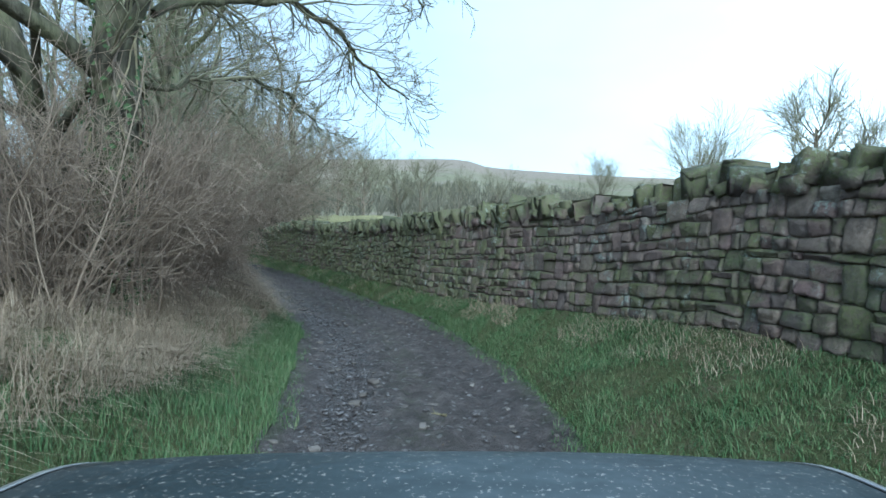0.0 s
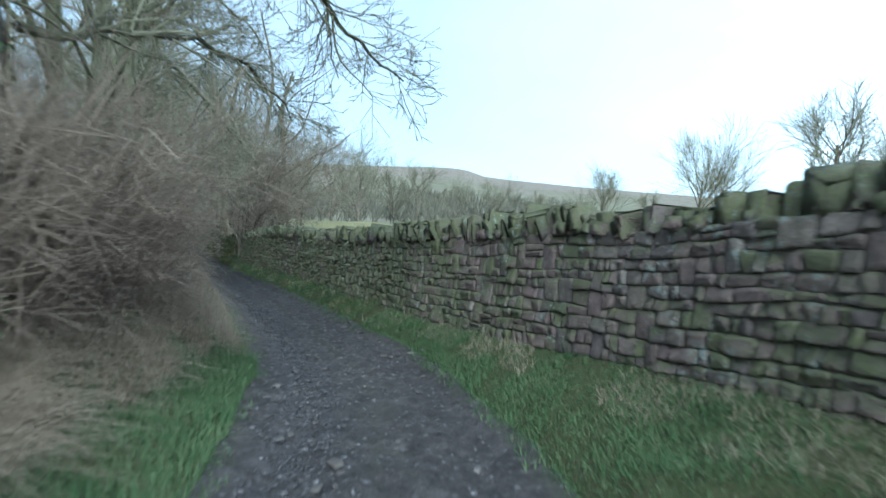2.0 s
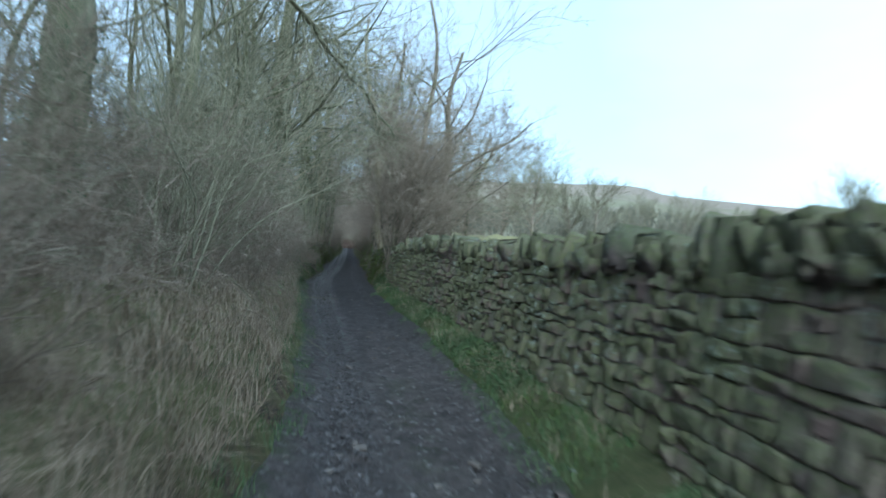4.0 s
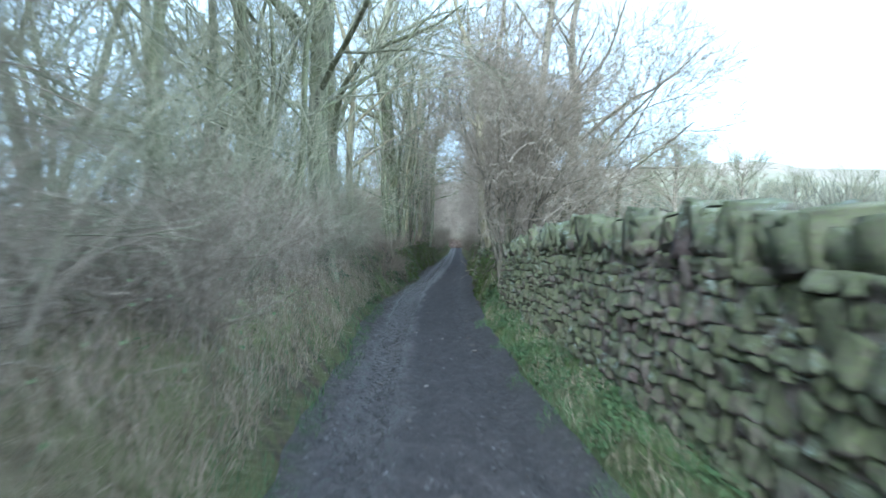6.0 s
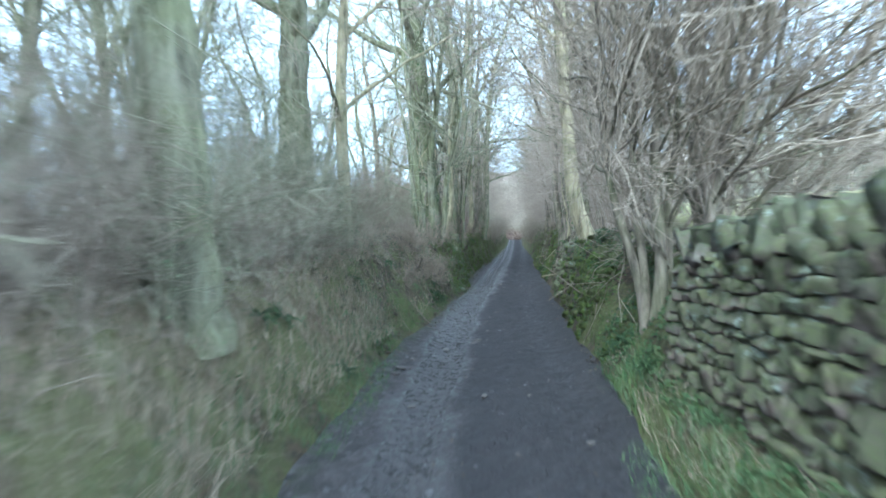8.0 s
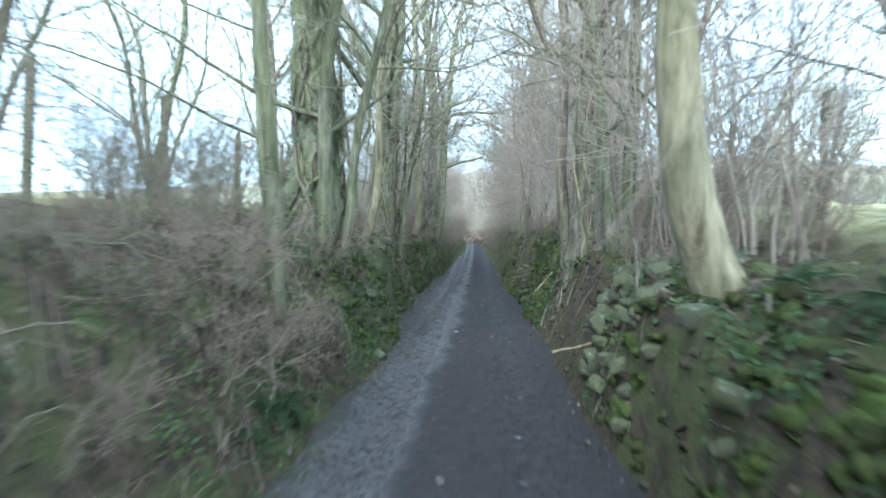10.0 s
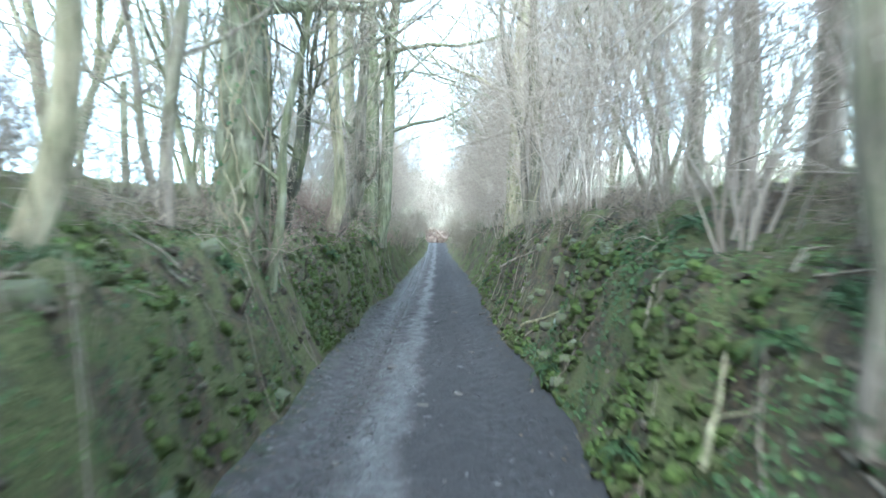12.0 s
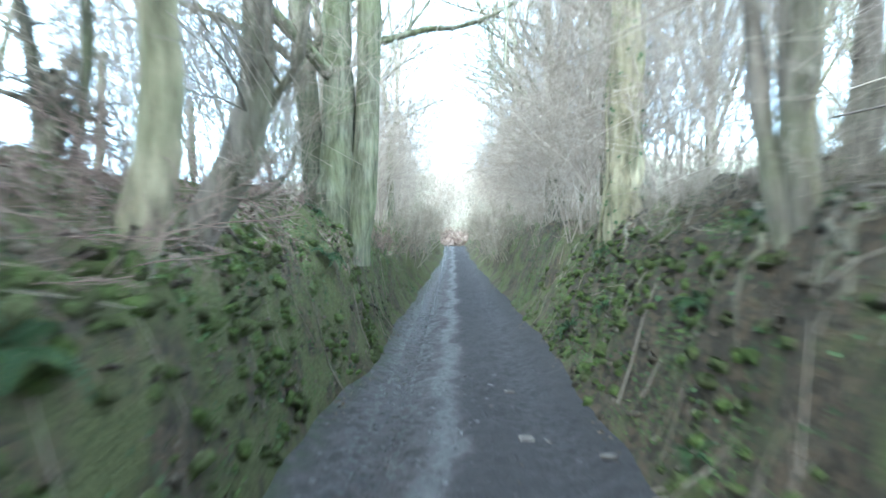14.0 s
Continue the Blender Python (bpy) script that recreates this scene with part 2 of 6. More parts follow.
TWIG_FAR = mat_twig("far_wood_twigs", (0.095, 0.090, 0.068), (0.175, 0.162, 0.120))
TWIG_PALE = mat_twig("pale_stems", (0.190, 0.148, 0.118), (0.36, 0.295, 0.235))
GRASS = mat_blade("green_grass", (0.052, 0.100, 0.042), (0.084, 0.142, 0.056), (0.122, 0.172, 0.074), (0.195, 0.205, 0.115))
STRAW = mat_blade("dead_grass", (0.215, 0.162, 0.115), (0.325, 0.255, 0.185), (0.43, 0.35, 0.26), (0.265, 0.22, 0.145))
LEAF = mat_blade("green_leaves", (0.034, 0.056, 0.022), (0.056, 0.088, 0.034), (0.092, 0.128, 0.052))
HEDGE_LEAF = mat_blade("bramble_leaves", (0.060, 0.085, 0.036), (0.105, 0.140, 0.060), (0.17, 0.20, 0.10))
MOSS = mat_blade("moss_tufts", (0.045, 0.075, 0.020), (0.080, 0.120, 0.032), (0.125, 0.155, 0.048))
LITTER = mat_blade("leaf_litter", (0.060, 0.046, 0.034), (0.110, 0.084, 0.060), (0.175, 0.138, 0.100))
BRACKEN = mat_blade("red_bracken", (0.105, 0.070, 0.054), (0.165, 0.115, 0.090), (0.235, 0.175, 0.140))
GREYSTONE = Mat("muddy_grey_stone", 0.85, 0.3)
GREYSTONE.color(GREYSTONE.mix(GREYSTONE.ramp(GREYSTONE.noise(14, 5), (0.4, 0.0), (0.62, 0.8)), GREYSTONE.ramp(GREYSTONE.each(), (0.0, (0.10, 0.088, 0.078)), (0.6, (0.14, 0.124, 0.112)), (1.0, (0.21, 0.19, 0.175))), (0.075, 0.062, 0.058)))
GREYSTONE = GREYSTONE.m
COBBLE = Mat("wet_cobble", 0.5, 0.45)
COBBLE.color(COBBLE.mix(COBBLE.ramp(COBBLE.noise(16, 5), (0.42, 0.0), (0.66, 0.7)), COBBLE.ramp(COBBLE.island(), (0.0, (0.050, 0.045, 0.047)), (0.6, (0.090, 0.083, 0.085)), (1.0, (0.16, 0.152, 0.155))), (0.055, 0.044, 0.042)))
COBBLE = COBBLE.m
EARTH = Mat("bare_earth", 0.95, 0.1)
EARTH.color(EARTH.ramp(EARTH.noise(9, 6, 0.65), (0.3, (0.034, 0.028, 0.020)), (0.7, (0.098, 0.080, 0.058))))
EARTH = EARTH.m
CUSHION = Mat("moss_cushion", 0.95, 0.1)
CUSHION.color(CUSHION.mix(CUSHION.ramp(CUSHION.noise(5, 5, 0.65), (0.40, 0.8), (0.6, 0.0)), CUSHION.ramp(CUSHION.noise(45, 4, 0.7), (0.3, (0.055, 0.076, 0.020)), (0.7, (0.140, 0.176, 0.050))), (0.080, 0.072, 0.040)))
CUSHION.bump(CUSHION.noise(55, 4, 0.7), 1.0, 0.03)
CUSHION = CUSHION.m

# ---- the lane: plan and heights ----
CENTRE = [(0, -30), (0, -12), (0, -4), (-.05, 0), (-.12, 4), (-.75, 8.2), (-2.1, 11.8), (-3.9, 15.6), (-5.8, 19.2), (-7.7, 22.7),
          (-9.9, 26.9), (-12.4, 32), (-14.7, 37.1), (-16.6, 41.3), (-18.5, 45.5), (-23.3, 56.2), (-28.1, 66.9), (-33.9, 79.5)]


def spline(points, n=40):
    P = np.array(points, float)
    Q = np.vstack([2 * P[0] - P[1], P, 2 * P[-1] - P[-2]])
    t = np.linspace(0, 1, n, endpoint=False)[:, None]
    out = [.5 * (2 * b + (c - a) * t + (2 * a - 5 * b + 4 * c - d) * t ** 2 + (3 * b - a - 3 * c + d) * t ** 3)
           for a, b, c, d in zip(Q, Q[1:], Q[2:], Q[3:])]
    return np.vstack(out + [Q[-2:-1]])


LC = spline(CENTRE)
LS = np.r_[0, np.cumsum(np.hypot(*np.diff(LC, axis=0).T))]
LS -= LS[np.argmin(np.hypot(*(LC - [-.05, 0]).T))]
LT = np.gradient(LC, LS, axis=0)
LT /= np.linalg.norm(LT, axis=1)[:, None]


def lane(s, u):
    """World x, y of a place s metres along the lane and u metres to the right of its middle."""
    x, y, tx, ty = (np.interp(s, LS, a) for a in (LC[:, 0], LC[:, 1], LT[:, 0], LT[:, 1]))
    return x + u * ty, y - u * tx


def heading(s):
    return math.atan2(-np.interp(s, LS, LT[:, 0]), np.interp(s, LS, LT[:, 1]))


def wob(a, k):
    return np.sin(a * 1.3 + k) * .5 + np.sin(a * 2.9 + 2.1 * k) * .3 + np.sin(a * 6.7 + k * 3.3) * .2


def wall_u(s):
    return np.interp(s, [-8, 0, 4.4, 6.25, 8.25, 10.5, 14.5, 20, 23.5, 26, 28], [4.6, 3.3, 2.42, 2.03, 1.58, 1.36, 1.29, 1.46, 1.5, 1.45, 1.4])


def wall_foot(s):
    return np.interp(s, [-8, 4.5, 6.5, 8.5, 10.5, 14.5, 28], [.78, .70, .53, .37, .30, .27, .24])


def edge_right(s):
    base = np.interp(s, [0, 6, 9, 12, 16, 20, 25.5, 29, 35, 39, 43, 45, 48, 50, 52], [1.08, 1.12, .98, .86, .86, 1.0, .98, 1.1, 1.2, 1.2, 1.2, 1.18, 1.06, 1.1, 1.16])
    return base * np.interp(s, [56, 70], [1, .55]) + .06 * wob(s, 1)


def edge_left(s):
    return np.interp(s, [0, 8, 16, 25.5, 28, 30, 34, 37, 39.5, 42, 44, 47, 50, 52], [1.22, 1.25, 1.12, 1.2, 1.3, 1.3, 1.05, .92, .9, 1.14, 1.16, 1.16, 1.18, 1.0]) * np.interp(s, [56, 70], [1, .55]) + .07 * wob(s, 5)


BANKS_LEFT = {0: [(0, 0), (.6, .1), (1.4, .32), (2.0, .55), (4, .85)], 6: [(0, 0), (.45, .15), (.9, .42), (1.6, .85), (4, 1.15)],
              13: [(0, 0), (.25, .25), (.6, .75), (1.2, 1.15), (4, 1.4)], 26: [(0, 0), (.2, .25), (.55, .85), (1.1, 1.25), (4, 1.5)],
              31: [(0, 0), (.16, .12), (.50, .60), (.66, 1.12), (1.0, 1.32), (4, 1.66)], 38: [(0, 0), (.14, .15), (.42, .75), (.62, 1.15), (1.0, 1.45), (1.5, 1.7), (4, 1.9)],
              41: [(0, 0), (.08, .2), (.20, .75), (.30, 1.28), (.9, 1.5), (1.5, 1.8), (4, 1.95)], 45: [(0, 0), (.14, .2), (.38, .8), (.55, 1.3), (1.0, 1.65), (1.5, 1.95), (4, 2.1)],
              48.4: [(0, 0), (.06, .22), (.15, .8), (.24, 1.36), (.9, 1.75), (1.5, 2.05), (4, 2.25)], 53: [(0, 0), (.10, .22), (.25, .8), (.36, 1.4), (.9, 1.8), (4, 2.2)], 60: [(0, 0), (.2, .2), (.5, .8), (.8, 1.4), (4, 2.2)]}
BANKS_RIGHT = {29: [(0, 0), (.2, .2), (.5, .55), (.85, 1.0), (4, 1.5)], 34.5: [(0, 0), (.06, .2), (.14, .7), (.22, 1.15), (.80, 1.32), (4, 1.55)],
               38: [(0, 0), (.15, .18), (.40, .7), (.56, 1.15), (1.0, 1.32), (4, 1.75)], 41: [(0, 0), (.12, .2), (.34, .8), (.48, 1.18), (1.0, 1.45), (1.6, 1.75), (4, 1.9)],
               46: [(0, 0), (.14, .2), (.36, .75), (.50, 1.25), (.72, 1.65), (1.4, 1.95), (4, 2.1)], 51: [(0, 0), (.16, .2), (.45, .85), (.66, 1.4), (1.3, 1.9), (4, 2.2)],
               60: [(0, 0), (.2, .2), (.5, .8), (.8, 1.4), (4, 2.2)]}


def bank(table, s, d):
    if s > 27:      # clods and hollows in the cut face
        d = d + min(1, max(0, d) / .35) * min(1, (s - 27) / 3) * (.10 * noise.noise((s * 1.5, d * 2.2, 31 if table is BANKS_LEFT else 47)) + .05 * noise.noise((s * 4.2, d * 5, 17)))
    keys = sorted(table)
    rows = np.array([np.interp(d, *zip(*table[k])) for k in keys])
    return float(np.interp(s, keys, rows))


def far_level(s, u):
    """The fields on either side, past the banks."""
    return 1.3 + .9 * min(1, max(0, (s - 28) / 20)) + .25 * min(1, max(0, (abs(u) - 4) / 8))


def level(s, u):
    """Height of the lane's ground, without its fine relief; the lane climbs a little towards its far end."""
    return shelf(s, u) + float(np.interp(s, [56, 66, 76, 90], [0, .25, .6, 1.1]))


def shelf(s, u):
    if -edge_left(s) + 1e-6 < u < edge_right(s) - 1e-6:
        a, b = -edge_left(s), edge_right(s)
        v = 2 * (u - a) / (b - a) - 1
        return -.06 * (1 - v ** 4)
    if u < 0:
        z = bank(BANKS_LEFT, s, -u - edge_left(s))
    else:
        d = u - edge_right(s)
        z = bank(BANKS_RIGHT, max(s, 29), d)
        if s < 29:
            w = max(.12, wall_u(s) - .02 - edge_right(s))
            foot = wall_foot(s)
            zw = foot * (max(0, d) / w) ** .8 if d < w else foot + min(.7, (d - w) * .4)
            k = min(1, max(0, (s - 26.5) / 2.5))
            z = zw * (1 - k) + z * k
    if abs(u) > 3.5:
        k = min(1, (abs(u) - 3.5) / 6)
        z = z * (1 - k) + far_level(s, u) * k
    return z


def relief(s, u, x, y):
    """Fine relief: ruts in the track, lumps on banks and verges."""
    n = noise.noise((x * .9, y * .9, 3)) * .5 + noise.noise((x * 2.7, y * 2.7, 7)) * .3 + noise.noise((x * 8, y * 8, 1)) * .2
    if -edge_left(s) + 1e-6 < u < edge_right(s) - 1e-6:
        rut = -.045 * (math.exp(-((u + .62) / .2) ** 2) + math.exp(-((u - .66) / .22) ** 2))
        rough = 2.6 if s < 28 else 1.5
        rim = min(1, min(u + edge_left(s), edge_right(s) - u) / .2)
        return rim * rut + rim * rough * (.026 * n + .022 * noise.noise((x * 5, y * 5, 2)) + .014 * noise.noise((x * 14, y * 14, 5)))
    d = max(0, min(abs(u + edge_left(s)), abs(u - edge_right(s))) - 1e-6)
    steep = 1.0 if s > 28 or u < 0 else .45
    lump = noise.noise((x * 1.9, y * 1.9, s * .3 + 11)) * .17 + noise.noise((x * 4.6, y * 4.6, 4)) * .11 + noise.noise((x * 10, y * 10, 6)) * .06
    return (n * .15 + (lump if s > 27 else lump * .4)) * steep * min(1, d / .4)


def ground_z(s, u):
    x, y = lane(s, u)
    return level(s, u) + relief(s, u, x, y)


def on_lane(s, u, dz=0.0):
    x, y = lane(s, u)
    return Vector((x, y, ground_z(s, u) + dz))


def mesh_from(name, verts, faces, mat, smooth=True):
    me = bpy.data.meshes.new(name)
    me.from_pydata(verts, [], faces)
    me.materials.append(mat)
    if smooth:
        me.shade_smooth()
    return me


def floats(me, name, values):
    a = me.attributes.new(name, "FLOAT", "POINT")
    a.data.foreach_set("value", np.asarray(values, np.float32))


GS, GU = np.arange(-8, 84, .2), np.arange(-9, 9.01, .05)
GZ = None


def heights(s, u):
    """Ground heights at many places at once, from a table."""
    global GZ
    if GZ is None:
        GZ = np.array([[ground_z(a, b) for b in GU] for a in GS])
    fs, fu = np.clip((s - GS[0]) / .2, 0, len(GS) - 2.001), np.clip((u - GU[0]) / .05, 0, len(GU) - 2.001)
    i, j = fs.astype(int), fu.astype(int)
    a, b = fs - i, fu - j
    return GZ[i, j] * (1 - a) * (1 - b) + GZ[i + 1, j] * a * (1 - b) + GZ[i, j + 1] * (1 - a) * b + GZ[i + 1, j + 1] * a * b


# Rows of the sheet run across the lane; three strips share their borders: left bank, track, right bank.
ROWS = np.r_[np.arange(-30, -3, .6), np.arange(-3, 58, .11), np.arange(58, 62, .3), np.arange(62, 88.5, .5)]
OUT = np.r_[np.arange(0, .8, .045), np.arange(.8, 1.3, .075), np.arange(1.3, 3, .14), np.arange(3, 6, .4), np.arange(6, 14.1, 1.0)]


def strip(columns):
    verts, tags = [], []
    for s in ROWS:
        for u in columns(s):
            x, y = lane(s, u)
            verts.append((x, y, level(s, u) + relief(s, u, x, y)))
            tags.append((s, u))
    n = len(columns(0))
    faces = [(i * n + j, i * n + j + 1, (i + 1) * n + j + 1, (i + 1) * n + j) for i in range(len(ROWS) - 1) for j in range(n - 1)]
    return verts, faces, tags


def ground_masks(me, tags):
    bankish, fieldish, bare = [], [], []
    for s, u in tags:
        d = (-u - edge_left(s)) if u < 0 else u - edge_right(s)
        turf_left = 1 - min(1, max(0, (d - .9) / .5)) if s < 9 else 0
        turf_right = 1.0 if s < 25 else 0.0
        k = turf_left if u < 0 else turf_right
        bankish.append(1 - .85 * k)
        bare.append(float(np.interp(s, [30, 34, 36, 40.5, 41.5, 43.5, 45, 48, 56], [.2, .3, .9, 1, .3, .5, .55, .9, .4])) if u > 0 else float(np.interp(s, [30, 33, 37, 41, 47, 49, 52], [.2, .5, .55, .1, .35, 0, .1])))
        fieldish.append(max(min(1, max(0, (abs(u) - 3.0) / 1.0)), .3 * min(1, max(0, (s - 8) / 2)) * min(1, max(0, (31 - s) / 2)) * min(1, max(0, (d - .15) / .2)) if u < 0 else 0))
    floats(me, "bank", bankish)
    floats(me, "field", fieldish)
    floats(me, "bare", bare)


def make_lane():
    v, f, tags = strip(lambda s: [-edge_left(s) + (edge_left(s) + edge_right(s)) * k / 34 for k in range(35)])
    me = mesh_from("road", v, f, TRACK)
    floats(me, "rut", [math.exp(-((u + .62) / .30) ** 2) + .35 * math.exp(-((u - .66) / .3) ** 2) for s, u in tags])
    def strip_of(s):
        """Middle and half width of the pale strip, stony and with painted wet sheen, that wanders along the track."""
        return float(np.interp(s, [16, 30, 36, 42, 50, 60], [-.6, -.62, -.6, -.28, -.14, -.1])) + .08 * wob(s * 1.7, 4), float(np.interp(s, [16, 36, 42, 50, 60], [.3, .36, .24, .15, .13])) + .05 * wob(s * 2.9, 2)

    pale_strip, damp = [], []
    for s, u in tags:
        c, w = strip_of(s)
        k = min(1, max(0, (s - 16) / 8))
        pale_strip.append(k * float(np.interp(s, [26, 33], [.4, 1])) * min(1, max(0, (w - abs(u - c)) / .10)))
        damp.append(k * min(1, max(0, (u - c - w) / .10 + .6)))
    floats(me, "pale_strip", pale_strip)
    floats(me, "damp", damp)
    floats(me, "verge", [max(0, 1 - min(u + edge_left(s), edge_right(s) - u) / .22) + (.35 * math.exp(-(u / .2) ** 2) if s < 16 else 0) for s, u in tags])
    tagged(new("road", me), "rutted muddy farm track with wet wheel ruts and loose stones", "track", kind="structure")
    base = new("ground")
    tagged(base, "grassy verges and earth banks on both sides of the track", "ground", kind="structure")
    for columns in (lambda s: [-edge_left(s) - d for d in OUT[::-1]], lambda s: [edge_right(s) + d for d in OUT]):
        v, f, tags = strip(columns)
        me = mesh_from("bank", v, f, GROUND)
        ground_masks(me, tags)
        new("bank", me).parent = base
    return base


GROUND_OB = make_lane()


def hill_height(x, y):
    r, b = math.hypot(x, y), math.degrees(math.atan2(-x, y))      # distance and bearing, left is positive
    top = float(np.interp(b, [-180, -90, -50, -30, -18, -6, -3.6, -2.2, 0, 12, 40, 70, 110, 180], [.5, 1.0, 2.2, 3.6, 4.6, 5.6, 5.9, 6.55, 6.6, 6.5, 4.5, 2.0, .6, .5]))
    ridge = 1500 * math.tan(radians(top))
    k = min(1, max(0, (r - 90) / 1410))
    k = k ** 1.25
    z = 1.45 + .9 * min(1, max(0, (y - 24) / 20)) + ridge * k - max(0, r - 1500) * .08
    return z + (noise.noise((x * .004, y * .004, 2)) * 16 * k * (1 - k) * 3 + noise.noise((x * .05, y * .05, 9)) * .7 * min(1, r / 200)) * min(1, max(0, (r - 60) / 100))


def make_far_ground():
    """The open country: a sheet to the horizon that dips under the lane's own strip."""
    rings = np.r_[np.arange(0, 100, 3.0), np.geomspace(100, 1500, 50), np.geomspace(1530, 4500, 12)]
    verts, faces, high = [], [], []
    n = 240
    step = 4
    near = LC[::step]
    for r in rings:
        for k in range(n):
            a = 2 * math.pi * k / n
            x, y = -r * math.sin(a) - 8, r * math.cos(a) + 25
            z = hill_height(x, y)
            if r < 110:
                d = float(np.min(np.hypot(near[:, 0] - x, near[:, 1] - y)))
                z -= 3.2 * min(1, max(0, (13.2 - d) / 3.0))
            verts.append((x, y, z))
            high.append(min(1, max(0, (z - 60) / 45)))
    for i in range(len(rings) - 1):
        for k in range(n):
            q = (k + 1) % n
            faces.append((i * n + k, (i + 1) * n + k, (i + 1) * n + q, i * n + q))
    me = mesh_from("far_ground", verts, faces, HILL)
    floats(me, "high", high)
    tagged(new("backdrop", me), "rolling pasture rising to a brown moorland hill", "hillside", kind="structure")


make_far_ground()

# ---- dry stone wall ----
def stone_shape(seed, soft=.35, rough=.10):
    """Vertices and faces of one rounded, uneven block in a unit cube."""
    rnd = random.Random(seed)
    bm = bmesh.new()
    bmesh.ops.create_cube(bm, size=1)
    bmesh.ops.subdivide_edges(bm, edges=bm.edges[:], cuts=2, use_grid_fill=True)
    off = Vector((rnd.uniform(0, 50), rnd.uniform(0, 50), rnd.uniform(0, 50)))
    for v in bm.verts:
        c = v.co.copy()
        big = sum(abs(a) > .49 for a in c)          # 1 on a face, 2 on an edge, 3 on a corner
        v.co = Vector([a * 2.62 if abs(a) < .3 else a for a in c])
        v.co *= 1 - soft * (0, 0, .13, .30)[big]
        v.co += noise.noise_vector(c * 1.6 + off) * Vector((1, .45, 1)) * rough
    verts = np.array([v.co[:] for v in bm.verts])
    bm.verts.index_update()
    faces = [[v.index for v in f.verts] for f in bm.faces]
    bm.free()
    return verts, faces


SHAPES = [stone_shape(k, soft=.20 + .09 * (k % 4), rough=.06 + .018 * (k % 4)) for k in range(12)]
SLABS = [stone_shape(100 + k, soft=.3 + .25 * (k % 3), rough=.17 + .03 * (k % 3)) for k in range(9)]
BLOBS = [stone_shape(150 + k, soft=1.25, rough=.22) for k in range(6)]
STONE_MESH = [mesh_from("stone", v.tolist(), f, STONE_EACH) for v, f in SHAPES]
SLAB_MESH = [mesh_from("coping_stone", v.tolist(), f, STONE_EACH) for v, f in SLABS]
for me in SLAB_MESH:
    floats(me, "mossy", [1.7] * len(me.vertices))


def joined(name, pieces, shapes, mat, parent, label):
    """Many stones as one mesh: pieces are (shape number, matrix)."""
    verts, faces, base = [], [], 0
    for k, m in pieces:
        v, f = shapes[k]
        m = np.array(m)
        w = v @ m[:3, :3].T + m[:3, 3]
        verts.append(w)
        faces += [[i + base for i in q] for q in f]
        base += len(v)
    me = mesh_from(name, np.vstack(verts).tolist(), faces, mat)
    floats(me, "mossy", np.clip((np.vstack(verts)[:, 1] + 4) / 14, .9, 1.6))
    ob = new(name, me)
    ob.parent = parent
    tagged(ob, label, kind="stuff")
    return ob


def block_matrix(x, y, z, turn, sx, sy, sz, rx=0, ry=0, rz=0):
    return Matrix.Translation((x, y, z)) @ Matrix.Rotation(turn, 4, "Z") @ Euler((rx, ry, rz)).to_matrix().to_4x4() @ Matrix.Diagonal((sx, sy, sz, 1))


def top_of_wall(s):
    """Height of the courses' top, under the coping."""
    return float(np.interp(s, [-8, 2.6, 4.3, 5.2, 6.3, 8.3, 10.5, 14.5, 18, 20, 23, 25, 28], [1.6, 1.76, 1.78, 1.74, 1.65, 1.60, 1.50, 1.38, 1.36, 1.40, 1.42, 1.38, 1.15]))


